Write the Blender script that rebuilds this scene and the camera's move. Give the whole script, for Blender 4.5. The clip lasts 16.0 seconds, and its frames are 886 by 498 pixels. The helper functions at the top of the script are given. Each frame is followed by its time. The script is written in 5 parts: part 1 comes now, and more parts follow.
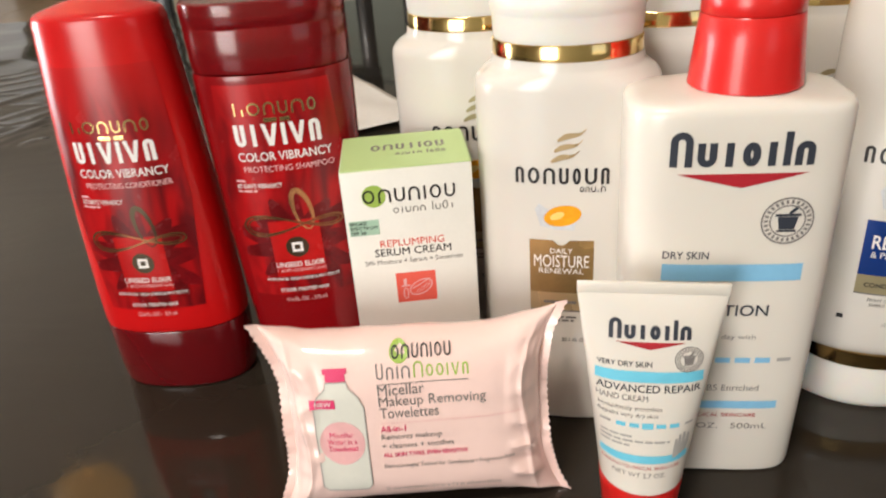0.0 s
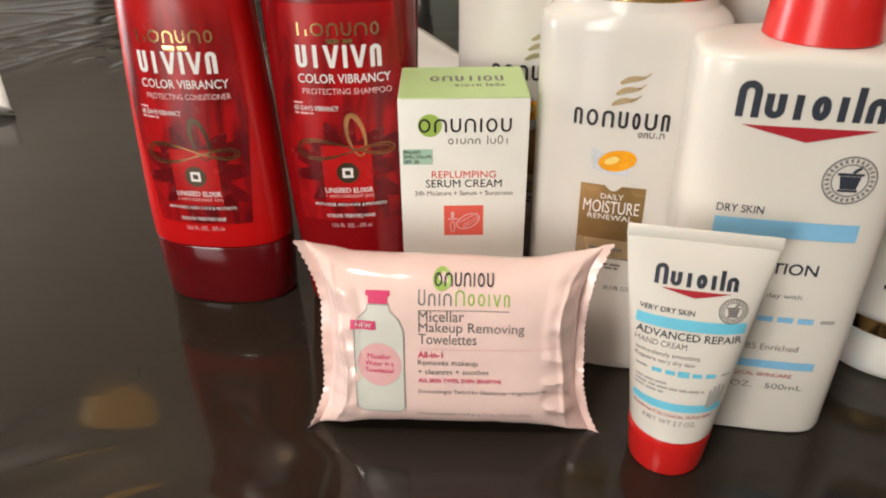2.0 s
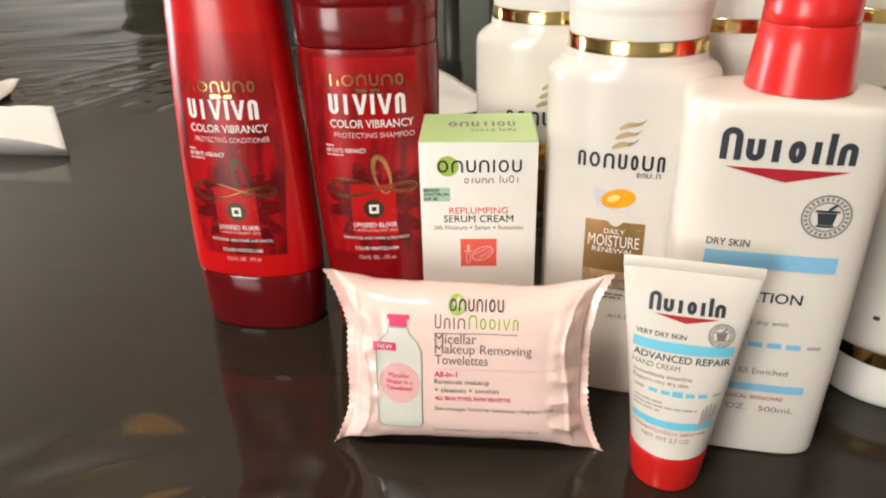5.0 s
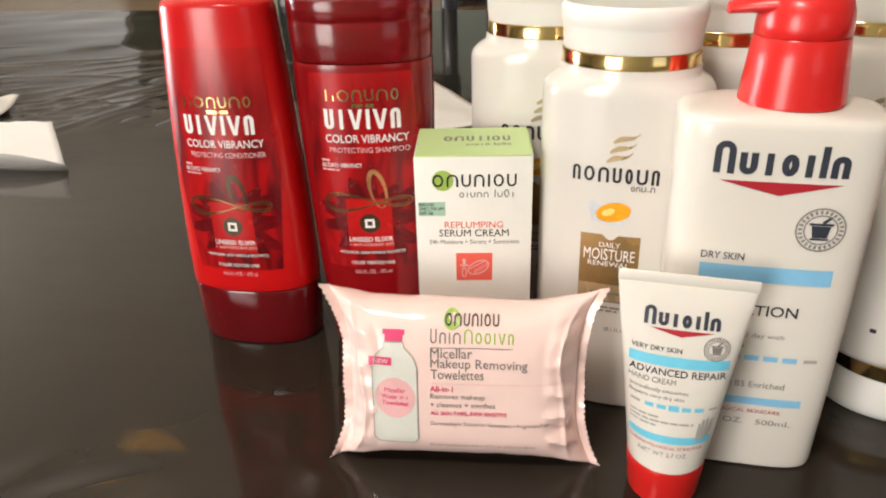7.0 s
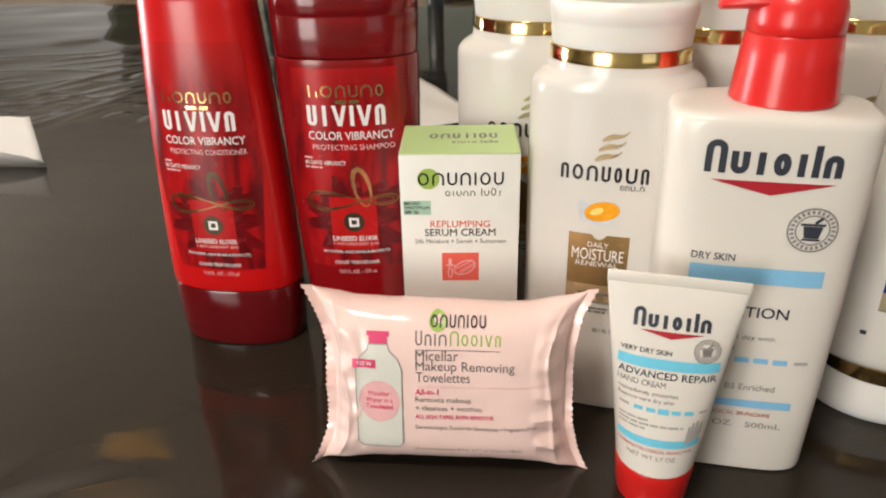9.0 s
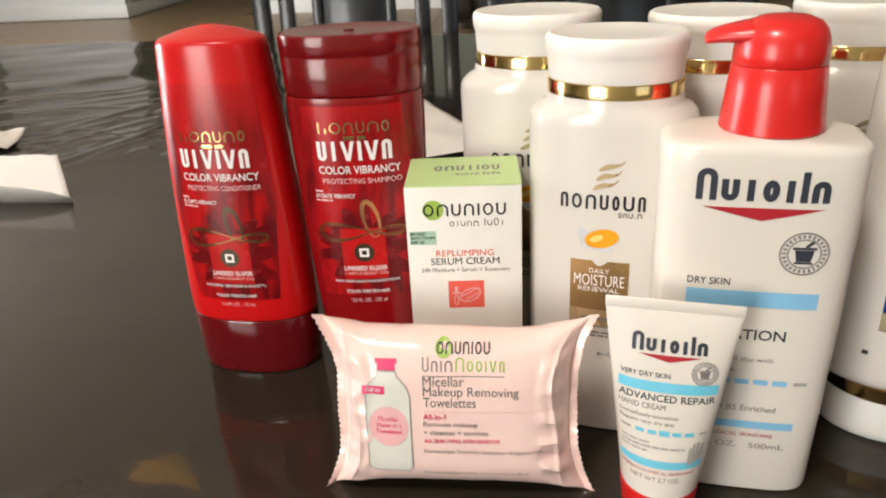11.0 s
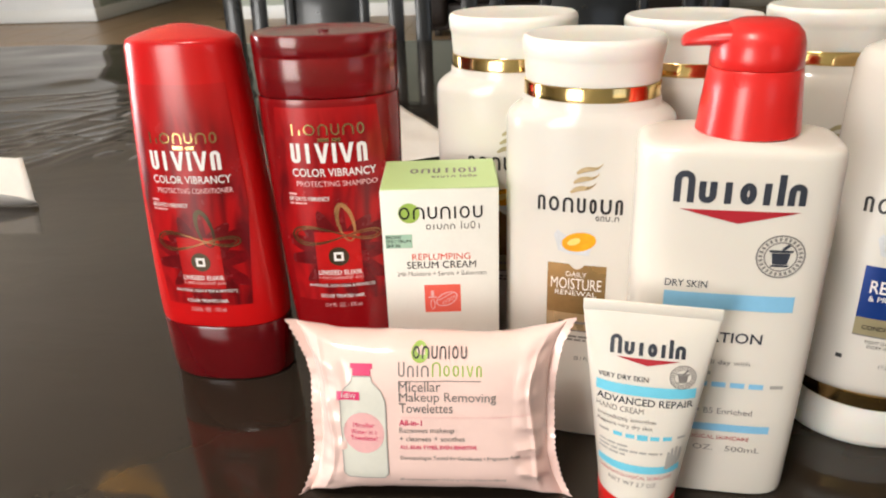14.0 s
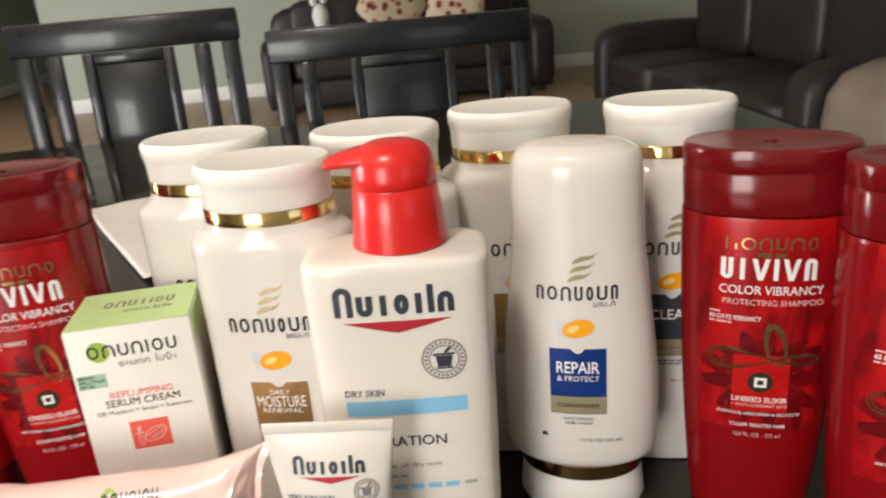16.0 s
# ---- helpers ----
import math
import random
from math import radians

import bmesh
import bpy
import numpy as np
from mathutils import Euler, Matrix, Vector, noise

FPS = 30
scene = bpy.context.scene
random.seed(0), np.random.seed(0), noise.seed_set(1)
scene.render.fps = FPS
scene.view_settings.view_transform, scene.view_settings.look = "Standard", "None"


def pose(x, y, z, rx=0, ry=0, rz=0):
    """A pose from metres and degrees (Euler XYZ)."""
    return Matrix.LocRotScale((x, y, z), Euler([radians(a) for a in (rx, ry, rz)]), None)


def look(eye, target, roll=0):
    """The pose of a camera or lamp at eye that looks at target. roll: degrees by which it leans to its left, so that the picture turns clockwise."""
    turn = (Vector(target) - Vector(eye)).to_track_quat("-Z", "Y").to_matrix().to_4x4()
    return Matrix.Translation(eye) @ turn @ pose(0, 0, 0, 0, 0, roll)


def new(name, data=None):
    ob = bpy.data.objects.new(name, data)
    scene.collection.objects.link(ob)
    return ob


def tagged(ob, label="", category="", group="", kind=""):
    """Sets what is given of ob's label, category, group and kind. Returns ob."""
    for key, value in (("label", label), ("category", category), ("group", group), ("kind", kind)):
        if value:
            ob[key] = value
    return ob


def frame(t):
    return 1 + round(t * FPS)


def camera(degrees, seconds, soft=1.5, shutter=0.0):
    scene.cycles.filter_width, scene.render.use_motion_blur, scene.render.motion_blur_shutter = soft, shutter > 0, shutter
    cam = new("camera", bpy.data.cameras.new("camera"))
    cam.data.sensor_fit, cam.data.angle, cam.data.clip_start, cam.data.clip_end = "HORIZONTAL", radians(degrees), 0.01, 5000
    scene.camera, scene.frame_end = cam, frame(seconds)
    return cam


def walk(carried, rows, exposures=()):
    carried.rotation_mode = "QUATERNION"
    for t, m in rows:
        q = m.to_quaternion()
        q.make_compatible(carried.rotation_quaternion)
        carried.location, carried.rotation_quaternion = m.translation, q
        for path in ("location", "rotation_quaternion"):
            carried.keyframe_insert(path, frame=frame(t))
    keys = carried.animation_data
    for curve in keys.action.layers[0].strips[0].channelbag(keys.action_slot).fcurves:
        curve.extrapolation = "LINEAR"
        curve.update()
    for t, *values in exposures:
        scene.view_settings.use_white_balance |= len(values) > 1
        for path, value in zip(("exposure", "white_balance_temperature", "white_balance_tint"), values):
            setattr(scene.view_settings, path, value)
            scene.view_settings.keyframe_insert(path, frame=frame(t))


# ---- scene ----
T = 0.76  # table top
cam = camera(61.0, 16.0, soft=2.0, shutter=0.5)
cam.data.dof.use_dof = True
cam.data.dof.focus_distance, cam.data.dof.aperture_fstop = 0.39, 24.0
# seconds, eye, target, roll
PATH = [
    (0.0, (0.0223, 0.0087, 1.0352), (0.0109, 0.4515, 0.8033), -4.49),
    (0.5, (0.0240, -0.0023, 1.0368), (-0.0031, 0.4352, 0.7963), -4.03),
    (1.0, (0.0196, -0.0039, 1.0327), (-0.0155, 0.4310, 0.7886), -3.27),
    (1.5, (0.0203, -0.0049, 1.0312), (-0.0168, 0.4302, 0.7875), -2.06),
    (2.0, (0.0134, 0.0001, 1.0243), (-0.0182, 0.4302, 0.7713), -0.69),
    (2.5, (0.0183, -0.0163, 1.0315), (-0.0217, 0.4165, 0.7843), -1.15),
    (3.0, (0.0243, -0.0319, 1.0383), (-0.0288, 0.4052, 0.8015), -1.63),
    (5.5, (0.0234, -0.0317, 1.0369), (-0.0293, 0.4109, 0.8104), -1.45),
    (6.0, (0.0257, -0.0304, 1.0376), (-0.0276, 0.4142, 0.8151), -1.70),
    (6.5, (0.0230, -0.0270, 1.0349), (-0.0277, 0.4177, 0.8121), -1.32),
    (7.0, (0.0259, -0.0312, 1.0377), (-0.0271, 0.4136, 0.8156), -1.72),
    (7.5, (0.0288, -0.0337, 1.0405), (-0.0277, 0.4114, 0.8199), -2.13),
    (8.0, (0.0274, -0.0309, 1.0391), (-0.0266, 0.4153, 0.8200), -1.69),
    (8.5, (0.0213, -0.0258, 1.0326), (-0.0274, 0.4192, 0.8099), -0.80),
    (9.0, (0.0253, -0.0232, 1.0353), (-0.0185, 0.4216, 0.8112), -1.15),
    (11.5, (0.0365, -0.0350, 1.0440), (-0.0245, 0.4164, 0.8379), -3.27),
    (12.0, (0.0368, -0.0359, 1.0437), (-0.0201, 0.4168, 0.8391), -2.91),
    (12.5, (0.0334, -0.0363, 1.0415), (-0.0200, 0.4167, 0.8367), -2.43),
    (13.0, (0.0358, -0.0338, 1.0422), (-0.0143, 0.4203, 0.8390), -2.50),
    (13.5, (0.0335, -0.0281, 1.0393), (-0.0113, 0.4256, 0.8339), -2.07),
    (14.0, (0.0337, -0.0295, 1.0400), (-0.0078, 0.4240, 0.8337), -2.10),
    (14.5, (0.0458, -0.0322, 1.0463), (0.0070, 0.4265, 0.8512), -3.64),
    (15.0, (0.0824, -0.0262, 1.0466), (0.0799, 0.4392, 0.8638), -4.01),
    (15.3, (0.1180, -0.0190, 1.0500), (0.1562, 0.4470, 0.8730), -3.9),
    (15.5, (0.1360, -0.0218, 1.0611), (0.1841, 0.4453, 0.8894), -4.50),
    (15.6, (0.1372, -0.0220, 1.0600), (0.1920, 0.4460, 0.8930), -4.6),
    (15.8, (0.1330, -0.0225, 1.0595), (0.1850, 0.4450, 0.8900), -5.0),
    (16.0, (0.1294, -0.0269, 1.0602), (0.1720, 0.4414, 0.8903), -4.80),
]
walk(cam, [(t, look(e, g, r)) for t, e, g, r in PATH], [(0.0, 0.03), (0.5, -0.04), (1.0, 0.03), (1.5, 0.06), (2.0, -0.18), (2.5, 0.2), (3.0, 0.07), (5.5, 0.07), (8.5, 0.06), (9.0, -0.12), (11.4, 0.06), (12.5, 0.03), (13.0, -0.14), (13.5, 0.0), (14.0, 0.17), (14.5, 0.1), (15.0, 0.0), (15.4, -0.03), (16.0, 0.03)])

# ---- light ----
world = bpy.data.worlds.new("world")
scene.world = world
world.use_nodes = True
wn = world.node_tree.nodes
sky = wn.new("ShaderNodeTexSky")
sky.sky_type, sky.sun_disc = "NISHITA", False
sky.sun_elevation, sky.sun_rotation = radians(40), radians(200)
world.node_tree.links.new(sky.outputs[0], wn["Background"].inputs[0])
wn["Background"].inputs[1].default_value = 0.1


def window_light(name, at, target, w, h, power, color):
    d = bpy.data.lights.new(name, "AREA")
    d.shape, d.size, d.size_y, d.energy, d.color = "RECTANGLE", w, h, power, color
    ob = new(name, d)
    ob.matrix_world = look(at, target)
    return ob


window_light("window_light", (-1.75, -2.42, 1.25), (-0.9, 0, 1.1), 1.1, 1.5, 62, (1.0, 0.97, 0.93))
window_light("window_light", (-6.3, 1.9, 1.05), (0, 6.5, -0.3), 3.4, 1.7, 370, (0.96, 0.98, 1.0))
window_light("window_light", (1.6, -2.42, 1.55), (1.6, 0, 1.35), 1.2, 1.3, 3, (1.0, 0.97, 0.93))
# warm overhead fill, added to brighten tops and fronts
window_light("overhead_fill", (-0.55, -0.6, 2.655), (-0.55, -0.6, 0), 0.34, 0.34, 30, (1.0, 0.93, 0.84))
lamp = bpy.data.lights.new("hanging_bulb", "POINT")
lamp.energy, lamp.shadow_soft_size, lamp.color = 15, 0.04, (1.0, 0.80, 0.60)
new("hanging_bulb", lamp).location = (-1.06, 1.57, 2.03)

# ---- materials ----
def mat(name, color, rough=0.5, metal=0.0, var=0.06, scale=40.0, bump=0.0, bscale=200.0, coat=0.0, trans=0.0, sss=0.0, spec=0.5, rvar=0.08, ior=1.45):
    """A principled surface with colour variation at two scales, uneven gloss and fine relief."""
    m = bpy.data.materials.new(name)
    m.use_nodes = True
    nt = m.node_tree
    n, ln = nt.nodes, nt.links
    p = n["Principled BSDF"]
    tc = n.new("ShaderNodeTexCoord")
    a, b = n.new("ShaderNodeTexNoise"), n.new("ShaderNodeTexNoise")
    a.inputs["Scale"].default_value, a.inputs["Detail"].default_value = scale, 5
    b.inputs["Scale"].default_value, b.inputs["Detail"].default_value = scale * 9, 3
    for q in (a, b):
        ln.new(tc.outputs["Object"], q.inputs["Vector"])
    mx = n.new("ShaderNodeMath")
    mx.operation = "MULTIPLY_ADD"
    ln.new(b.outputs[0], mx.inputs[0])
    mx.inputs[1].default_value = 0.4
    ln.new(a.outputs[0], mx.inputs[2])
    cr = n.new("ShaderNodeMapRange")
    cr.inputs["From Min"].default_value, cr.inputs["From Max"].default_value = 0.4, 1.0
    cr.inputs["To Min"].default_value, cr.inputs["To Max"].default_value = 1 - var, 1 + var
    ln.new(mx.outputs[0], cr.inputs[0])
    mul = n.new("ShaderNodeVectorMath")
    mul.operation = "SCALE"
    mul.inputs[0].default_value = color
    ln.new(cr.outputs[0], mul.inputs["Scale"])
    ln.new(mul.outputs[0], p.inputs["Base Color"])
    rr = n.new("ShaderNodeMapRange")
    rr.inputs["To Min"].default_value, rr.inputs["To Max"].default_value = max(0.02, rough - rvar), rough + rvar
    ln.new(a.outputs[0], rr.inputs[0])
    ln.new(rr.outputs[0], p.inputs["Roughness"])
    p.inputs["Metallic"].default_value = metal
    p.inputs["Coat Weight"].default_value = coat
    p.inputs["Coat Roughness"].default_value = 0.08
    p.inputs["Transmission Weight"].default_value = trans
    p.inputs["Specular IOR Level"].default_value = spec
    p.inputs["IOR"].default_value = ior
    if sss:
        p.inputs["Subsurface Weight"].default_value = sss
        p.inputs["Subsurface Radius"].default_value = (0.01, 0.006, 0.004)
        p.inputs["Subsurface Scale"].default_value = 0.5
    if bump:
        bn, bt = n.new("ShaderNodeBump"), n.new("ShaderNodeTexNoise")
        bt.inputs["Scale"].default_value, bt.inputs["Detail"].default_value = bscale, 4
        ln.new(tc.outputs["Object"], bt.inputs["Vector"])
        bn.inputs["Strength"].default_value, bn.inputs["Distance"].default_value = bump, 0.002
        ln.new(bt.outputs[0], bn.inputs["Height"])
        ln.new(bn.outputs[0], p.inputs["Normal"])
    return m


WHITE = mat("white_plastic", (0.69, 0.65, 0.60), 0.15, var=0.006, scale=8, sss=0.1, rvar=0.015)
LOTION = mat("cream_white_plastic", (0.74, 0.69, 0.625), 0.24, var=0.006, scale=8, sss=0.1, rvar=0.015)
FROST = mat("frosted_cap", (0.81, 0.785, 0.74), 0.34, var=0.006, scale=8, sss=0.35, rvar=0.03)
GOLD = mat("gold_foil", (0.78, 0.55, 0.24), 0.13, metal=1.0, rvar=0.04)
RED = mat("red_pearl_plastic", (0.55, 0.006, 0.007), 0.24, var=0.05, coat=0.05, rvar=0.03)
REDDEEP = mat("deep_red_plastic", (0.22, 0.003, 0.005), 0.2, var=0.08, coat=0.06, rvar=0.03)
REDCAP = mat("translucent_red_cap", (0.30, 0.008, 0.012), 0.16, var=0.06, trans=0.55, coat=0.05)
DEEPCAP = mat("dark_red_cap", (0.15, 0.005, 0.008), 0.15, var=0.08, trans=0.25, coat=0.3)
PUMPRED = mat("pump_red_plastic", (0.66, 0.018, 0.016), 0.3, var=0.04, coat=0.15)
CARTON = mat("white_carton", (0.80, 0.78, 0.72), 0.42, var=0.03, scale=60, bump=0.03)
CARTONGREEN = mat("pale_green_carton", (0.52, 0.68, 0.30), 0.42, var=0.03)
PINK = mat("pink_film", (0.90, 0.655, 0.60), 0.18, var=0.02, bump=0.12, bscale=38, coat=0.35, rvar=0.04)
PINKDEEP = mat("deep_pink_ink", (0.72, 0.045, 0.16), 0.35)
PINKPALE = mat("pale_pink_ink", (0.82, 0.46, 0.46), 0.35)
INK = mat("black_ink", (0.022, 0.020, 0.022), 0.4)
INKGREY = mat("grey_ink", (0.22, 0.20, 0.19), 0.4)
INKLIGHT = mat("light_grey_ink", (0.40, 0.38, 0.36), 0.4)
INKNAVY = mat("charcoal_ink", (0.035, 0.040, 0.055), 0.4)
INKWHITE = mat("white_ink", (0.82, 0.78, 0.76), 0.35)
INKRED = mat("dark_red_ink", (0.42, 0.018, 0.03), 0.4)
INKBLUE = mat("sky_blue_ink", (0.24, 0.52, 0.76), 0.4)
INKCYAN = mat("cyan_ink", (0.16, 0.56, 0.74), 0.4)
INKGREEN = mat("lime_ink", (0.36, 0.52, 0.10), 0.4)
INKMINT = mat("mint_ink", (0.40, 0.60, 0.46), 0.4)
INKCORAL = mat("coral_ink", (0.80, 0.12, 0.085), 0.4)
INKTAN = mat("tan_foil", (0.62, 0.46, 0.26), 0.28, metal=0.5)
INKBRONZE = mat("bronze_foil", (0.40, 0.25, 0.10), 0.26, metal=0.55, var=0.25, scale=30)
INKROYAL = mat("royal_blue_foil", (0.012, 0.045, 0.23), 0.25, metal=0.3, var=0.15)
INKKHAKI = mat("khaki_foil", (0.40, 0.34, 0.20), 0.3, metal=0.4)
AMBER = mat("amber_capsule_ink", (0.85, 0.36, 0.02), 0.2, var=0.25, scale=60, coat=0.5)
AMBERLIGHT = mat("amber_highlight_ink", (0.90, 0.66, 0.20), 0.2)
DROPLET = mat("grey_droplet_ink", (0.62, 0.63, 0.66), 0.25, var=0.2, scale=80)
FOIL = mat("gold_ribbon_foil", (0.70, 0.45, 0.20), 0.18, metal=0.9, var=0.3, scale=50)
RIBBON = mat("dim_copper_foil", (0.36, 0.15, 0.07), 0.2, metal=0.8, var=0.4, scale=90)
FOILDARK = mat("dark_olive_foil", (0.10, 0.07, 0.04), 0.22, metal=0.6)
PETALDARK = mat("dark_petal_ink", (0.125, 0.003, 0.005), 0.26, var=0.35, scale=120, coat=0.05)
PETALMID = mat("crimson_petal_ink", (0.17, 0.003, 0.006), 0.26, var=0.4, scale=120, coat=0.05)
SCARLET = mat("scarlet_ink", (0.45, 0.008, 0.008), 0.25, var=0.2, scale=60)
WATERINK = mat("pale_water_ink", (0.72, 0.71, 0.64), 0.3, var=0.05)
CHAIRBLACK = mat("black_painted_wood", (0.008, 0.009, 0.012), 0.3, var=0.2, scale=15, bump=0.12, bscale=60, coat=0.25)
LEATHER = mat("dark_brown_leather", (0.019, 0.013, 0.011), 0.48, var=0.25, scale=6, bump=0.4, bscale=90)
TANLEATHER = mat("tan_leather", (0.25, 0.20, 0.165), 0.2, var=0.12, scale=8, bump=0.08, bscale=120)
WALLGREEN = mat("sage_green_wall_paint", (0.42, 0.45, 0.38), 0.7, var=0.03, scale=3, bump=0.1, bscale=150)
WALLWHITE = mat("white_wall_paint", (0.78, 0.78, 0.78), 0.6, var=0.03, scale=3, bump=0.1, bscale=150)
TRIM = mat("white_trim_paint", (0.80, 0.79, 0.76), 0.4, var=0.02)
CEIL = mat("ceiling_paint", (0.84, 0.80, 0.73), 0.8, var=0.02, scale=4)
PAPER = mat("white_paper", (0.80, 0.76, 0.72), 0.7, var=0.05, scale=20, bump=0.2, bscale=60)
TABLEWOOD = mat("dark_table_wood", (0.05, 0.03, 0.02), 0.4, var=0.2, scale=10)
PLUSH = mat("white_plush", (0.75, 0.74, 0.72), 0.9, var=0.08, scale=60, bump=0.5, bscale=150)
AMBERGLASS = mat("glowing_amber_glass", (0.75, 0.45, 0.18), 0.3, var=0.2, scale=20)
AMBERGLASS.node_tree.nodes["Principled BSDF"].inputs["Emission Color"].default_value = (1.0, 0.55, 0.2, 1)
AMBERGLASS.node_tree.nodes["Principled BSDF"].inputs["Emission Strength"].default_value = 2.0
METAL = mat("dark_metal", (0.06, 0.05, 0.04), 0.35, metal=0.8)


def tile_mat():
    m = mat("tan_floor_tile", (0.34, 0.23, 0.13), 0.35, var=0.2, scale=2.5, bump=0.1, bscale=30)
    return m


FLOOR = tile_mat()
FLOORJOINT = mat("floor_joint", (0.22, 0.16, 0.10), 0.8, var=0.1)


def cloth_mat():
    """Black plastic sheet: smooth gloss with drawn creases."""
    m = mat("black_plastic_sheet", (0.023, 0.018, 0.013), 0.07, var=0.15, scale=4, rvar=0.03, spec=0.40)
    nt = m.node_tree
    n, ln = nt.nodes, nt.links
    p = n["Principled BSDF"]
    tc, mp = n.new("ShaderNodeTexCoord"), n.new("ShaderNodeMapping")
    ln.new(tc.outputs["Object"], mp.inputs["Vector"])
    mp.inputs["Rotation"].default_value = (0, 0, radians(-25))
    mp.inputs["Scale"].default_value = (2.0, 6.0, 1)
    t1, t2 = n.new("ShaderNodeTexNoise"), n.new("ShaderNodeTexNoise")
    t1.inputs["Scale"].default_value, t1.inputs["Detail"].default_value, t1.inputs["Distortion"].default_value = 1.6, 4, 0.8
    t2.inputs["Scale"].default_value, t2.inputs["Detail"].default_value = 14, 3
    ln.new(mp.outputs[0], t1.inputs["Vector"])
    ln.new(tc.outputs["Object"], t2.inputs["Vector"])
    b1, b2 = n.new("ShaderNodeBump"), n.new("ShaderNodeBump")
    b1.inputs["Strength"].default_value, b1.inputs["Distance"].default_value = 0.10, 0.006
    b2.inputs["Strength"].default_value, b2.inputs["Distance"].default_value = 0.11, 0.003
    ln.new(t1.outputs[0], b1.inputs["Height"])
    ln.new(t2.outputs[0], b2.inputs["Height"])
    ln.new(b1.outputs[0], b2.inputs["Normal"])
    ln.new(b2.outputs[0], p.inputs["Normal"])
    return m


CLOTH = cloth_mat()


# ---- mesh helpers ----
def thing(name, m, label, category, group="", kind=""):
    ob = new(name)
    ob.matrix_world = m
    return tagged(ob, label, category, group, kind)


def part(name, bm, material, parent=None, label="", smooth=True):
    me = bpy.data.meshes.new(name)
    bm.normal_update()
    bm.to_mesh(me)
    bm.free()
    me.materials.append(material)
    if smooth:
        me.polygons.foreach_set("use_smooth", [True] * len(me.polygons))
        me.set_sharp_from_angle(angle=radians(40))
    ob = new(name, me)
    if parent:
        ob.parent = parent
    return tagged(ob, label)


def box(bm, x0, y0, z0, x1, y1, z1, bevel=0.0, seg=2):
    r = bmesh.ops.create_cube(bm, size=1.0, matrix=Matrix.Translation(((x0 + x1) / 2, (y0 + y1) / 2, (z0 + z1) / 2)) @ Matrix.Diagonal((x1 - x0, y1 - y0, z1 - z0, 1)))
    if bevel:
        es = list({e for v in r["verts"] for e in v.link_edges})
        bmesh.ops.bevel(bm, geom=es, offset=bevel, segments=seg, affect="EDGES", profile=0.5)
    return bm


def slab(x0, y0, z0, x1, y1, z1, bevel=0.0, seg=2):
    return box(bmesh.new(), x0, y0, z0, x1, y1, z1, bevel, seg)


def ring(z, a, b, n=2.0, seg=48, cx=0.0, cy=0.0):
    out = []
    for k in range(seg):
        w = 2 * math.pi * k / seg
        c, s = math.cos(w), math.sin(w)
        out.append((cx + a * math.copysign(abs(c) ** (2 / n), c), cy + b * math.copysign(abs(s) ** (2 / n), s), z))
    return out


def loft(rings, close=True):
    bm = bmesh.new()
    rows = [[bm.verts.new(p) for p in r] for r in rings]
    for r0, r1 in zip(rows, rows[1:]):
        k = len(r0)
        for i in range(k):
            bm.faces.new((r0[i], r0[(i + 1) % k], r1[(i + 1) % k], r1[i]))
    if close:
        bm.faces.new(rows[0][::-1])
        bm.faces.new(rows[-1])
    return bm


def profile(table, z):
    """Half width, half depth and squareness at a height, by smooth steps through the table's rows."""
    if z <= table[0][0]:
        return table[0][1:]
    for (z0, *v0), (z1, *v1) in zip(table, table[1:]):
        if z <= z1:
            k = (z - z0) / (z1 - z0)
            return tuple(p + (q - p) * k for p, q in zip(v0, v1))
    return table[-1][1:]


def smooth_table(table, steps=5):
    """More rows through the same profile, eased by a Catmull-Rom curve."""
    out = []
    t = [table[0]] + list(table) + [table[-1]]
    for i in range(1, len(t) - 2):
        for s in range(steps):
            u = s / steps
            row = []
            for c in range(len(t[0])):
                p0, p1, p2, p3 = (t[i + k][c] for k in (-1, 0, 1, 2))
                row.append(p1 + (p2 - p1) * u if c == 0 else 0.5 * (2 * p1 + (p2 - p0) * u + (2 * p0 - 5 * p1 + 4 * p2 - p3) * u * u + (3 * p1 - p0 - 3 * p2 + p3) * u ** 3))
            out.append(tuple(row))
    return out + [table[-1]]


def body(table, seg=64):
    return loft([ring(z, a, b, n, seg) for z, a, b, n in table])


def front_of(table):
    def front(x, z):
        a, b, n = profile(table, z)
        return -b * max(0.0, 1 - min(1.0, abs(x) / a) ** n) ** (1 / n)
    return front


# ---- flat print, laid on a surface ----
def quad2(u0, v0, u1, v1):
    bm = bmesh.new()
    bm.faces.new([bm.verts.new((u, v, 0)) for u, v in ((u0, v0), (u1, v0), (u1, v1), (u0, v1))])
    return bm


def poly2(points):
    bm = bmesh.new()
    f = bm.faces.new([bm.verts.new((u, v, 0)) for u, v in points])
    f.normal_update()
    if f.normal.z < 0:
        f.normal_flip()
    bmesh.ops.triangulate(bm, faces=bm.faces[:])
    return bm


def disc2(u, v, ru, rv, turn=0.0, seg=28):
    c, s = math.cos(radians(turn)), math.sin(radians(turn))
    pts = [(ru * math.cos(w), rv * math.sin(w)) for w in (2 * math.pi * k / seg for k in range(seg))]
    return poly2([(u + c * x - s * y, v + s * x + c * y) for x, y in pts])


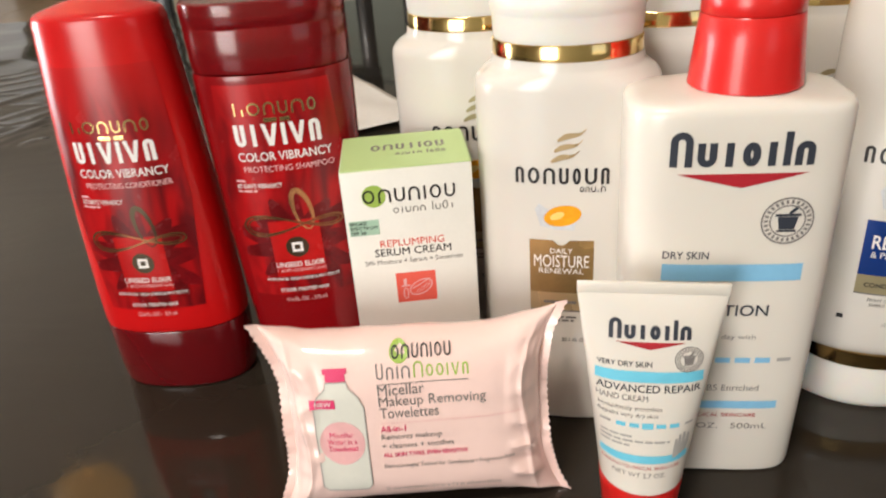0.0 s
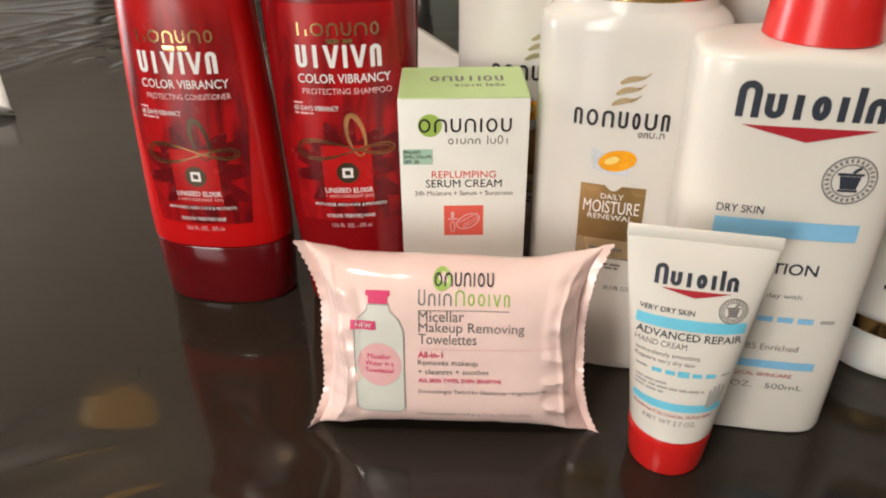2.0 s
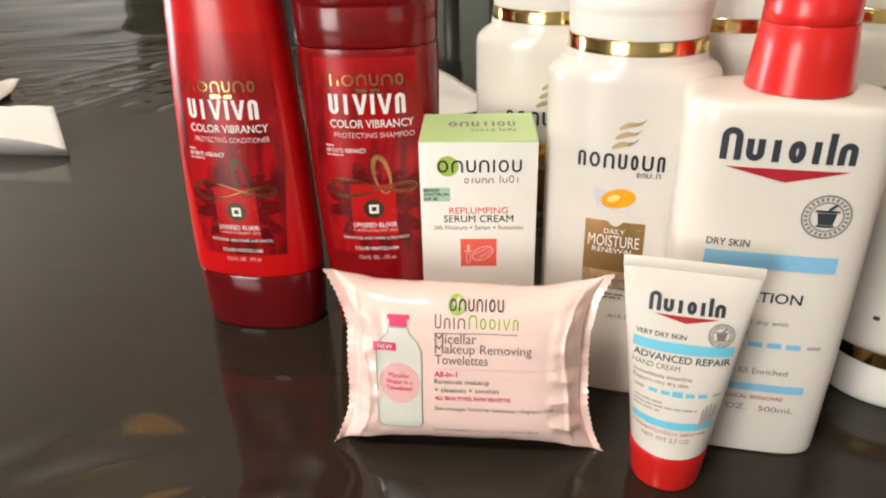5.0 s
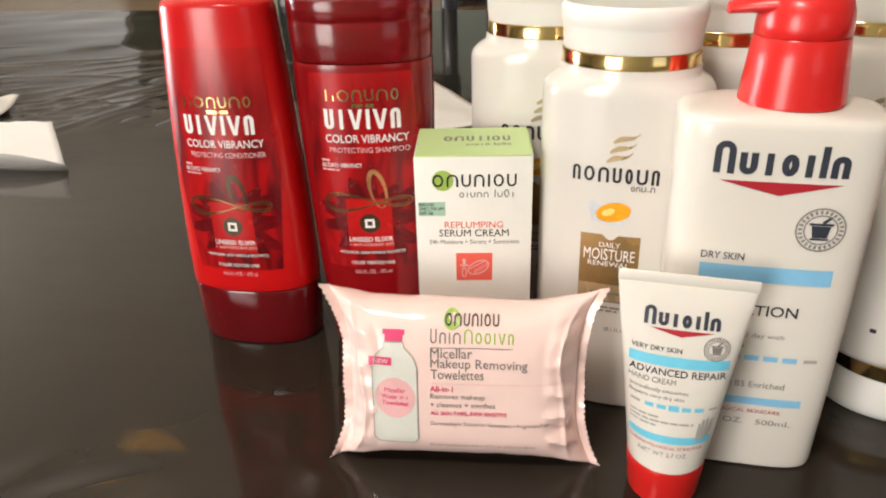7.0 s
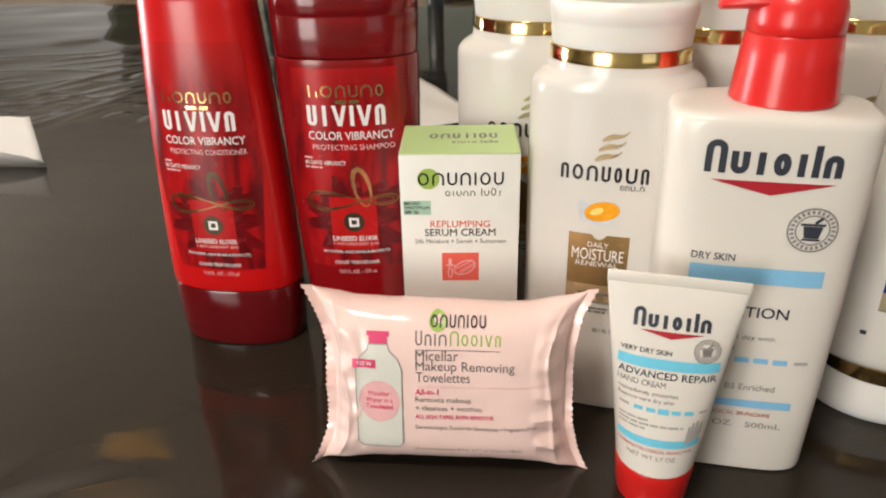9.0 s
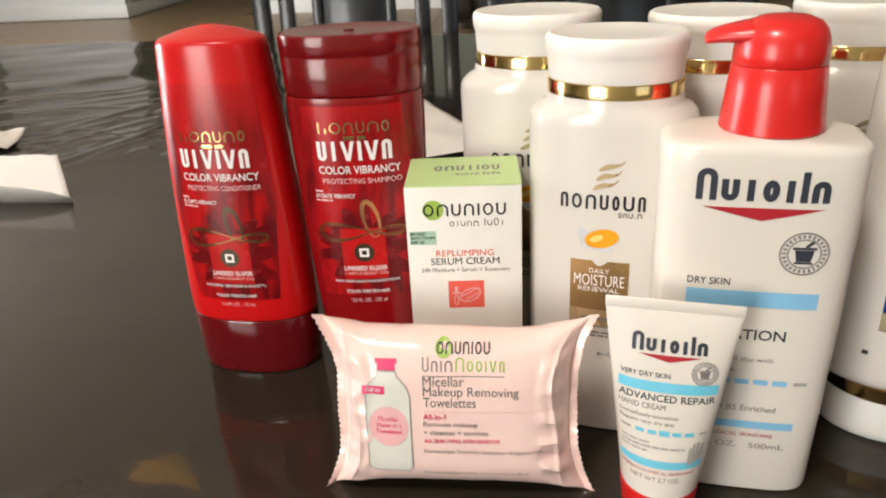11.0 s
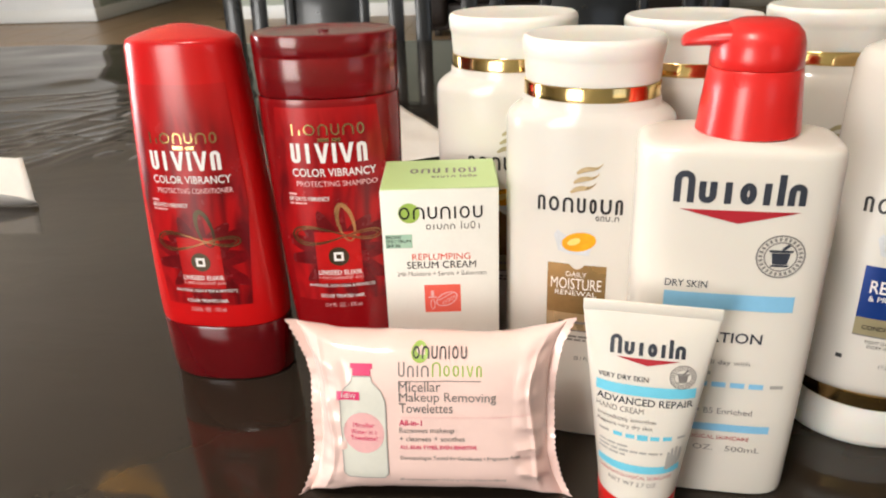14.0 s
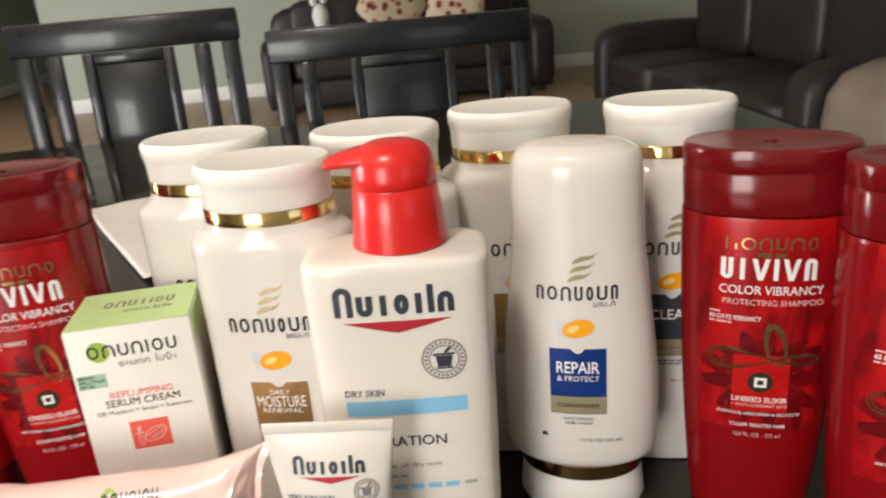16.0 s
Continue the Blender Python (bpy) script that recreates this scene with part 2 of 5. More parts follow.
def stroke2(points, w, closed=False):
    """A ribbon of width w (or a list of widths) along a line."""
    bm = bmesh.new()
    n = len(points)
    rows = []
    for k, (x, y) in enumerate(points):
        a = points[(k - 1) % n] if closed or k else points[0]
        b = points[(k + 1) % n] if closed or k < n - 1 else points[-1]
        d = Vector((b[0] - a[0], b[1] - a[1])).normalized()
        h = (w[k] if isinstance(w, (list, tuple)) else w) / 2
        rows.append((bm.verts.new((x - d.y * h, y + d.x * h, 0)), bm.verts.new((x + d.y * h, y - d.x * h, 0))))
    for k in range(n if closed else n - 1):
        a, b = rows[k], rows[(k + 1) % n]
        bm.faces.new((a[1], b[1], b[0], a[0]))
    return bm


def ring2(u, v, r, w, rv=None, turn=0.0, seg=36):
    rv = rv or r
    c, s = math.cos(radians(turn)), math.sin(radians(turn))
    return stroke2([(u + c * r * math.cos(t) - s * rv * math.sin(t), v + s * r * math.cos(t) + c * rv * math.sin(t)) for t in (2 * math.pi * k / seg for k in range(seg))], w, True)


def join2(*bms):
    out = bmesh.new()
    for b in bms:
        me = bpy.data.meshes.new("tmp")
        b.to_mesh(me)
        out.from_mesh(me)
        b.free()
        bpy.data.meshes.remove(me)
    return out


def text2(s, u, v, width, height, bold=0.0, align="C"):
    """Words fitted into a width and a height; v is the lower edge."""
    cu = bpy.data.curves.new("words", "FONT")
    cu.body, cu.size, cu.offset, cu.resolution_u = s, 1.0, 0.0 if set("MW") & set(s) else bold, 3
    ob = bpy.data.objects.new("words", cu)
    scene.collection.objects.link(ob)
    me = bpy.data.meshes.new_from_object(ob.evaluated_get(bpy.context.evaluated_depsgraph_get()))
    bm = bmesh.new()
    bm.from_mesh(me)
    bpy.data.objects.remove(ob)
    bpy.data.meshes.remove(me)
    bpy.data.curves.remove(cu)
    xs, ys = [p.co.x for p in bm.verts], [p.co.y for p in bm.verts]
    x0, x1, y0, y1 = min(xs), max(xs), min(ys), max(ys)
    kx, ky = width / (x1 - x0), height / (y1 - y0)
    shift = {"C": -width / 2, "L": 0.0, "R": -width}[align]
    for p in bm.verts:
        p.co = ((p.co.x - x0) * kx + u + shift, (p.co.y - y0) * ky + v, 0)
    return bm


def mark2(kind, x, v, w, h, s):
    """One plain shape of a wordmark: ring, arch, cup, post or wedge."""
    r = (w - s) / 2
    cx = x + w / 2
    if kind == "o":
        return ring2(cx, v + h / 2, r, s, (h - s) / 2, 0, 24)
    if kind in "nu":
        arc = [(cx - r * math.cos(math.pi * k / 8), h - s / 2 - r + r * math.sin(math.pi * k / 8)) for k in range(9)]
        pts = [(cx - r, 0)] + arc + [(cx + r, 0)]
        return stroke2([(a, v + (b if kind == "n" else h - b)) for a, b in pts], s)
    if kind == "v":
        return poly2([(x, v + h), (x + s, v + h), (cx, v + s * 1.6), (x + w - s, v + h), (x + w, v + h), (cx + s * 0.55, v), (cx - s * 0.55, v)])
    return quad2(cx - s / 2, v, cx + s / 2, v + h)


def bars2(widths, u, v, width, height, gap=0.16, kinds="onuinouo", weight=0.16):
    """A wordmark as a row of plain shapes of the given relative widths and heights. A list."""
    total = sum(w for w, _ in widths) + gap * (len(widths) - 1)
    k = width / total
    x = u - width / 2
    s = weight * height
    out = []
    for i, (w, h) in enumerate(widths):
        w, h = w * k, h * height
        if h > 0:
            kind = kinds[i % len(kinds)]
            out.append(mark2("i" if w < 2.2 * s else kind, x, v, w, h, s))
        x += w + gap * k
    return out


def lines2(u, v, width, height, rows, align="C", pitch=1.7):
    """Small unreadable print as rows of plain word-long bars. A list."""
    out = []
    rng = random.Random(int(width * 1e5) + int(abs(v) * 1e5))
    for k, f in enumerate(rows):
        w = width * f
        x0 = u - w / 2 if align == "C" else u
        z = v - k * height * pitch
        words, x = [], x0
        while x < x0 + w - height:
            e = min(x0 + w, x + height * rng.uniform(1.6, 5.0))
            words.append(quad2(x, z, e, z + height))
            x = e + height * 0.7
        if words:
            out.append(join2(*words))
    return out


def lay(name, bm, front, material, parent, off=0.00025, step=0.004, label=""):
    """Lays flat print on a front surface: x across, z up."""
    us = [p.co.x for p in bm.verts]
    vs = [p.co.y for p in bm.verts]
    if step:
        for lo, hi, axis in ((min(us), max(us), 0), (min(vs), max(vs), 1)):
            st = step if axis == 0 else step * 2
            k = math.floor(lo / st) + 1
            while k * st < hi:
                co, no = [0, 0, 0], [0, 0, 0]
                co[axis], no[axis] = k * st, 1
                bmesh.ops.bisect_plane(bm, geom=bm.verts[:] + bm.edges[:] + bm.faces[:], plane_co=co, plane_no=no)
                k += 1
    for p in bm.verts:
        u, v = p.co.x, p.co.y
        p.co = (u, front(u, v) - off, v)
    return part(name, bm, material, parent, label)

# ---- room ----
def wall(name, x0, y0, z0, x1, y1, z1, material, label, parent=None):
    return tagged(part(name, slab(x0, y0, z0, x1, y1, z1), material, parent, smooth=False), label, "wall", kind="structure")


BACK, LEFT, RIGHT, NEAR = 8.35, -6.4, 4.6, -2.5
fl = tagged(part("floor", slab(LEFT - 2, NEAR - 0.2, -0.12, RIGHT + 0.2, 15.2, -0.004), FLOORJOINT, smooth=False), "tan tiled floor with a soft shine", "floor", kind="structure")
wall("wall_north", -3.0, BACK, 0, RIGHT, BACK + 0.15, 2.7, WALLGREEN, "sage green painted wall")
wall("wall_east", RIGHT, NEAR, 0, RIGHT + 0.15, BACK + 0.15, 2.7, WALLGREEN, "sage green painted wall beside the sofa")
wall("wall_corner", LEFT, 8.5, 0, -4.6, 8.65, 2.7, WALLWHITE, "white painted wall at the hallway corner")
wall("wall_hall_side", -4.75, 8.652, 0, -4.6, 15, 2.7, WALLGREEN, "sage green hallway wall with a white baseboard")
wall("wall_hall_end", -4.6, 14.8, 0, -3.0, 15, 2.7, WALLGREEN, "plain wall at the end of the hallway")
wall("wall_hall_return", -3.0, BACK + 0.152, 0, -2.85, 15, 2.7, WALLGREEN, "plain hallway wall")
for nm, (x0, y0, x1, y1) in {"baseboard_north": (-3.0, BACK - 0.018, RIGHT, BACK - 0.002), "baseboard_corner": (LEFT, 8.482, -4.585, 8.498), "baseboard_hall": (-4.598, 8.5, -4.582, 14.8)}.items():
    tagged(part(nm, slab(x0, y0, 0, x1, y1, 0.14, 0.004), TRIM), "white painted baseboard", "baseboard", kind="structure")
tagged(part("ceiling", slab(LEFT - 0.2, NEAR - 0.2, 2.7, RIGHT + 0.2, 15.2, 2.82), CEIL, smooth=False), "plain white ceiling", "ceiling", kind="structure")


def wall_with_openings(name, along, at, lo, hi, openings, label):
    """A wall 0.15 m thick with openings (from, to, sill, head), made of its piers, sills and lintels in one mesh."""
    bm = bmesh.new()
    spans, x = [], lo
    for a, b, s, h in openings:
        spans += [(x, a, 0, 2.7), (a, b, 0, s), (a, b, h, 2.7)]
        x = b
    spans.append((x, hi, 0, 2.7))
    for a, b, z0, z1 in spans:
        if z1 - z0 > 0.01:
            if along == "x":
                box(bm, a, at - 0.15, z0, b, at, z1)
            else:
                box(bm, at - 0.15, a, z0, at, b, z1)
    return tagged(part(name, bm, WALLGREEN, smooth=False), label, "wall", kind="structure")


wall_with_openings("wall_south", "x", NEAR, LEFT, RIGHT, [(-2.35, -1.15, 0.45, 2.05), (1.0, 2.2, 0.9, 2.2)], "sage green wall with two windows")
wall_with_openings("wall_west", "y", LEFT, NEAR, 8.65, [(0.1, 3.7, 0.05, 2.3)], "sage green wall with a wide glass door")


def window_frame(name, along, at, a, b, s, h, bars):
    w = tagged(new(name), "white framed window letting in daylight", "window", kind="structure")
    def bar(p, u0, z0, u1, z1):
        bm = slab(u0, at - 0.1, z0, u1, at - 0.05, z1, 0.004) if along == "x" else slab(at - 0.1, u0, z0, at - 0.05, u1, z1, 0.004)
        part(p, bm, TRIM, w)
    bar("window_frame", a, s, a + 0.05, h), bar("window_frame", b - 0.05, s, b, h)
    bar("window_frame", a + 0.05, h - 0.05, b - 0.05, h), bar("window_frame", a + 0.05, s, b - 0.05, s + 0.05)
    for k in range(1, bars + 1):
        u = a + (b - a) * k / (bars + 1)
        bar("mullion", u - 0.02, s + 0.05, u + 0.02, h - 0.05)


window_frame("window_1", "x", NEAR, -2.35, -1.15, 0.45, 2.05, 1)
window_frame("window_2", "x", NEAR, 1.0, 2.2, 0.9, 2.2, 1)
window_frame("window_3", "y", LEFT, 0.1, 3.7, 0.05, 2.3, 1)


# ---- table and cloth ----
TM = pose(-0.35, 0.72, 0, 0, 0, -3)  # table centre
HX, HY = 1.22, 1.06
table = thing("dining_table", TM, "dark wooden dining table under a black plastic sheet", "table")
part("tabletop", slab(-HX + 0.01, -HY + 0.01, T - 0.05, HX - 0.01, HY - 0.01, T - 0.006, 0.004), TABLEWOOD, table)
part("apron", slab(-HX + 0.1, -HY + 0.1, T - 0.15, HX - 0.1, HY - 0.1, T - 0.052, 0.004), TABLEWOOD, table)
for sx in (-1, 1):
    for sy in (-1, 1):
        part("leg", slab(sx * (HX - 0.14) - 0.045, sy * (HY - 0.14) - 0.045, 0, sx * (HX - 0.14) + 0.045, sy * (HY - 0.14) + 0.045, T - 0.152, 0.006), TABLEWOOD, table)


def cloth():
    """A plastic sheet over the table: smooth under the things, drawn into a fan of creases on the far left, hanging at the edges."""
    hang = 0.22
    def axis(h, dense0, dense1, coarse, fine):
        out, q = [], -h - hang
        while q < h + hang:
            out.append(q)
            q += fine if dense0 < q < dense1 else coarse
        return np.array(out + [h + hang])
    us, vs = axis(HX, -0.75, 0.5, 0.012, 0.004), axis(HY, -0.75, 0.75, 0.012, 0.004)
    U, V = np.meshgrid(us, vs)
    x, y = np.clip(U, -HX, HX), np.clip(V, -HY, HY)
    ox, oy = np.abs(U) - HX, np.abs(V) - HY
    drop = np.maximum(0.0, np.maximum(ox, oy))
    rng = random.Random(12)
    ridges = []
    for k in range(46):
        # a fan of drawn folds running out from one gathered place
        a = radians(rng.uniform(186, 262))
        start = rng.uniform(0.0, 0.42)
        ln = rng.uniform(0.05, 0.17)
        sx, sy = -0.13 + rng.uniform(-0.12, 0.12), 0.42 + rng.uniform(-0.22, 0.28)
        c, s = math.cos(a), math.sin(a)
        ridges.append((sx + (start + ln) * c, sy + (start + ln) * s, c, s, ln, rng.uniform(0.005, 0.010), rng.uniform(0.0008, 0.0028), rng.uniform(-0.03, 0.03)))
    for k in range(14):
        # short crumples where the folds gather
        a = radians(rng.uniform(0, 180))
        ridges.append((-0.12 + rng.uniform(-0.12, 0.1), 0.34 + rng.uniform(-0.2, 0.2), math.cos(a), math.sin(a), rng.uniform(0.02, 0.05), rng.uniform(0.005, 0.009), rng.uniform(0.0008, 0.002), rng.uniform(-0.02, 0.02)))
    for k in range(24):
        # small curled puckers on the near side
        cx, cy = rng.uniform(-0.05, 0.36), rng.uniform(-0.66, -0.44)
        a = radians(rng.uniform(-30, 40))
        ridges.append((cx, cy, math.cos(a), math.sin(a), rng.uniform(0.03, 0.07), rng.uniform(0.008, 0.013), rng.uniform(0.0007, 0.0018), rng.uniform(-0.03, 0.03)))
    fold = np.zeros_like(U)
    for cx, cy, c, s, ln, wd, ht, bow in ridges:
        p, q = (x - cx) * c + (y - cy) * s, (y - cy) * c - (x - cx) * s
        q = q - bow * (p / ln) ** 2
        fold += np.where(np.abs(p) < ln, ht * (1 - (p / ln) ** 2) * np.exp(-(q / wd) ** 2), 0.0)
    far = np.clip((y - 0.10) / 0.4, 0, 1) * np.clip((0.1 - x) / 0.3, 0, 1)
    slow = np.array([noise.noise(Vector((a * 2.2 + b * 2.6, b * 3.4 - a * 3.0, 4))) + 0.5 * noise.noise(Vector((a * 5 + b * 7, b * 8 - a * 7, 9))) for a, b in zip(x.ravel(), y.ravel())]).reshape(U.shape)
    wob = np.array([noise.noise(Vector((a * 5, b * 5, 3))) for a, b in zip(U.ravel(), V.ravel())]).reshape(U.shape)
    z = T - drop + np.where(drop == 0, fold + 0.0035 * far * slow, 0.0)
    push = np.where(drop > 0, 0.004 + 0.02 * (wob + 0.5) * drop / hang, 0.0)
    px, py = x + np.sign(U) * push * (ox > 0), y + np.sign(V) * push * (oy > 0)
    n, m = U.shape
    ids = np.arange(n * m).reshape(n, m)
    faces = np.stack([ids[:-1, :-1], ids[:-1, 1:], ids[1:, 1:], ids[1:, :-1]], -1).reshape(-1, 4)
    me = bpy.data.meshes.new("tablecloth")
    me.from_pydata(np.stack([px, py, z], -1).reshape(-1, 3).tolist(), [], faces.tolist())
    me.materials.append(CLOTH)
    me.polygons.foreach_set("use_smooth", [True] * len(me.polygons))
    ob = new("tablecloth", me)
    ob.matrix_world = TM
    return tagged(ob, "creased black plastic sheet spread over the dining table", "tablecloth")


cloth()


# ---- bottles ----
def place(x, y, turn):
    return pose(x, y, T, 0, 0, turn)


def petal2(rim):
    """A leaf outline filled from its middle."""
    bm = bmesh.new()
    mid = bm.verts.new((sum(p[0] for p in rim) / len(rim), sum(p[1] for p in rim) / len(rim), 0))
    vs = [bm.verts.new((x, y, 0)) for x, y in rim]
    for a, b in zip(vs, vs[1:] + vs[:1]):
        if (a.co - b.co).length > 1e-6:
            f = bm.faces.new((mid, a, b))
            f.normal_update()
            if f.normal.z < 0:
                f.normal_flip()
    return bm


def red_print(bt, f, dz, second):
    """Front print of a red hair-care bottle; dz shifts it up."""
    def put(nm, bm, m, o=0.00055):
        for p in bm.verts:
            p.co.y += dz
        return lay(nm, bm, f, m, bt, o)
    puts = lambda nm, bms, m, o=0.00055: [put(nm, b, m, o) for b in bms]
    head = 0.174 if second.endswith("POO") else 0.192
    put("print_panel", poly2([(-0.0275, 0.054), (0.0275, 0.054), (0.0325, 0.120), (0.0285, head), (-0.0285, head), (-0.0325, 0.120)]), mat_panel, 0.0003)
    rng = random.Random(5)
    for k in range(26):
        # petals of a large dark flower, spread round the seed
        a, far = 2 * math.pi * k / 13 + rng.uniform(-0.12, 0.12), k < 13
        ln, wd = (rng.uniform(0.027, 0.036), rng.uniform(0.0055, 0.0075)) if far else (rng.uniform(0.017, 0.023), rng.uniform(0.004, 0.0055))
        c, sn = math.cos(a), math.sin(a)
        rim = []
        for q in range(15):
            w = 2 * math.pi * q / 14.0001
            p, o = ln * (0.5 - 0.5 * math.cos(w / 2) ** 2 * 2 + 0.5), wd * math.sin(w) * (0.55 + 0.45 * math.cos(w / 2) ** 2)
            rim.append((max(-0.0285, min(0.0285, p * c - o * sn)), max(0.0565, min(0.126, 0.086 + p * sn + o * c))))
        put("petal", petal2(rim), PETALDARK if (k * 7) % 3 else PETALMID, 0.00034 + 0.000006 * k)
    put("red_square", quad2(-0.0135, 0.066, 0.0135, 0.100), SCARLET)
    # maker's word and product word as plain blocks
    puts("letter_block", bars2([(0.5, 1), (0.2, 0.5), (0.95, 1), (0.8, 1), (0.7, 1), (0.9, 1), (0.6, 1)], 0, 0.1585, 0.042, 0.0065, 0.22, "inonunou", 0.15), FOIL)
    puts("small_wordmark", lines2(0.001, 0.1548, 0.013, 0.0022, [1]), FOIL)
    puts("letter_block", bars2([(0.65, 1), (0.6, 1), (0.95, 1), (0.28, 1), (0.95, 1), (0.65, 1)], 0, 0.1425, 0.043, 0.0115, 0.2, "uivivn", 0.19), INKWHITE)
    put("lettering", text2("COLOR VIBRANCY", 0.002, 0.1345, 0.0475, 0.0048, 0.008), INKWHITE)
    put("lettering", text2(second, 0.003, 0.1285, 0.046, 0.0032, 0.004), PINKPALE)
    put("lettering", text2("60 DAYS VIBRANCY", -0.0255, 0.1195, 0.0235, 0.0027, 0.008, "L"), INKWHITE)
    puts("small_print", lines2(-0.0255, 0.1232, 0.006, 0.0010, [1], "L") + lines2(-0.0255, 0.1175, 0.010, 0.0010, [1], "L"), PINKPALE)
    # ribbon
    loop = [(0.0045 * math.sin(t) + 0.004 + 0.004 * math.cos(t / 2) ** 2, 0.094 + 0.0115 * (1 - math.cos(t))) for t in (2 * math.pi * k / 30 for k in range(31))]
    put("ribbon_loop", stroke2(loop, [0.0008 + 0.0022 * math.sin(math.pi * k / 30) ** 2 for k in range(31)]), FOIL if second.endswith("POO") else FOILDARK)
    for a, b, w in ((0.026, 0.005, 0.0011), (0.024, 0.0035, 0.0007)):
        eight = [(a * math.sin(t), 0.0975 + b * math.sin(2 * t) * 0.9 - 0.002 * math.cos(t)) for t in (2 * math.pi * k / 44 for k in range(44))]
        put("ribbon", stroke2(eight, w, True), RIBBON, 0.00065)
    put("seed_mark", disc2(0, 0.084, 0.0062, 0.0062), FOILDARK, 0.0007)
    put("seed_square", join2(quad2(-0.0029, 0.0811, 0.0029, 0.0826), quad2(-0.0029, 0.0854, 0.0029, 0.0869), quad2(-0.0029, 0.0826, -0.0015, 0.0854), quad2(0.0015, 0.0826, 0.0029, 0.0854)), INKWHITE, 0.00085)
    put("lettering", text2("LINSEED ELIXIR", 0, 0.0718, 0.0265, 0.0031, 0.01), INKWHITE, 0.0007)
    put("lettering", text2("+ ANTI-OXIDANT (UV)", 0, 0.0682, 0.0270, 0.0025, 0.004), PINKPALE, 0.0007)
    put("lettering", text2("ANTI-FADE, HIGH SHINE & PROTECTS", 0, 0.0632, 0.040, 0.0021, 0.01), INKWHITE, 0.0007)
    put("lettering", text2("COLOR TREATED HAIR", 0, 0.0562, 0.027, 0.0022, 0.01), INKWHITE, 0.0007)
    put("lettering", text2("12.6 FL. OZ. - 375 ml", 0, 0.0498, 0.0225, 0.0025, 0.0), PINKPALE, 0.0007)


def panel_mat():
    """Crimson print of blurred upright petals, light and dark, with reflection streaks coloured in."""
    m = mat("crimson_label", (0.30, 0.004, 0.007), 0.25, var=0.1, coat=0.05)
    nt = m.node_tree
    n, ln = nt.nodes, nt.links
    tc, mp, v, r = n.new("ShaderNodeTexCoord"), n.new("ShaderNodeMapping"), n.new("ShaderNodeTexNoise"), n.new("ShaderNodeValToRGB")
    mp.inputs["Scale"].default_value = (1.0, 0.2, 0.28)
    v.inputs["Scale"].default_value, v.inputs["Detail"].default_value, v.inputs["Distortion"].default_value = 85, 2, 0.6
    ln.new(tc.outputs["Object"], mp.inputs["Vector"])
    ln.new(mp.outputs[0], v.inputs["Vector"])
    ln.new(v.outputs[0], r.inputs[0])
    r.color_ramp.elements[0].position, r.color_ramp.elements[0].color = 0.36, (0.13, 0.003, 0.005, 1)
    r.color_ramp.elements[1].position, r.color_ramp.elements[1].color = 0.66, (0.44, 0.006, 0.008, 1)
    sep, fade, mix = n.new("ShaderNodeSeparateXYZ"), n.new("ShaderNodeMapRange"), n.new("ShaderNodeMix")
    mix.data_type = "RGBA"
    ln.new(tc.outputs["Object"], sep.inputs[0])
    ln.new(sep.outputs[2], fade.inputs[0])
    fade.inputs["From Min"].default_value, fade.inputs["From Max"].default_value = 0.164, 0.196
    ln.new(fade.outputs[0], mix.inputs[0])
    ln.new(r.outputs[0], mix.inputs[6])
    mix.inputs[7].default_value = (0.48, 0.006, 0.007, 1)
    ln.new(mix.outputs[2], n["Principled BSDF"].inputs["Base Color"])
    return m


mat_panel = panel_mat()


def conditioner_red(x, y, turn):
    """Stands on its cap: broad below, drawn in to a domed end above."""
    t = [(0.041, 0.0424, 0.0245, 2.3), (0.044, 0.0428, 0.0248, 2.3), (0.072, 0.0424, 0.0250, 2.3), (0.128, 0.0402, 0.0242, 2.3), (0.175, 0.0372, 0.0228, 2.25), (0.203, 0.0349, 0.0216, 2.2), (0.2140, 0.0339, 0.0210, 2.2), (0.2170, 0.0330, 0.0204, 2.2), (0.2185, 0.0314, 0.0193, 2.15), (0.2206, 0.0255, 0.0155, 2.1), (0.2235, 0.016, 0.0095, 2), (0.2254, 0.006, 0.004, 2), (0.2257, 0.001, 0.001, 2)]
    bt = thing("conditioner_bottle", place(x, y, turn), "glossy red conditioner bottle standing on its dark red cap", "bottle", "red hair-care bottles")
    t = smooth_table(t, 4)
    part("bottle_body", body(t), RED, bt)
    part("cap", body([(0.0, 0.0385, 0.0222, 2.3), (0.0010, 0.0402, 0.0236, 2.3), (0.004, 0.0412, 0.0242, 2.3), (0.022, 0.0420, 0.0245, 2.3), (0.0385, 0.0426, 0.0248, 2.3), (0.0402, 0.0420, 0.0243, 2.3)]), DEEPCAP, bt, "dark red translucent cap")
    red_print(bt, front_of(t), 0.003, "PROTECTING CONDITIONER")
    return bt


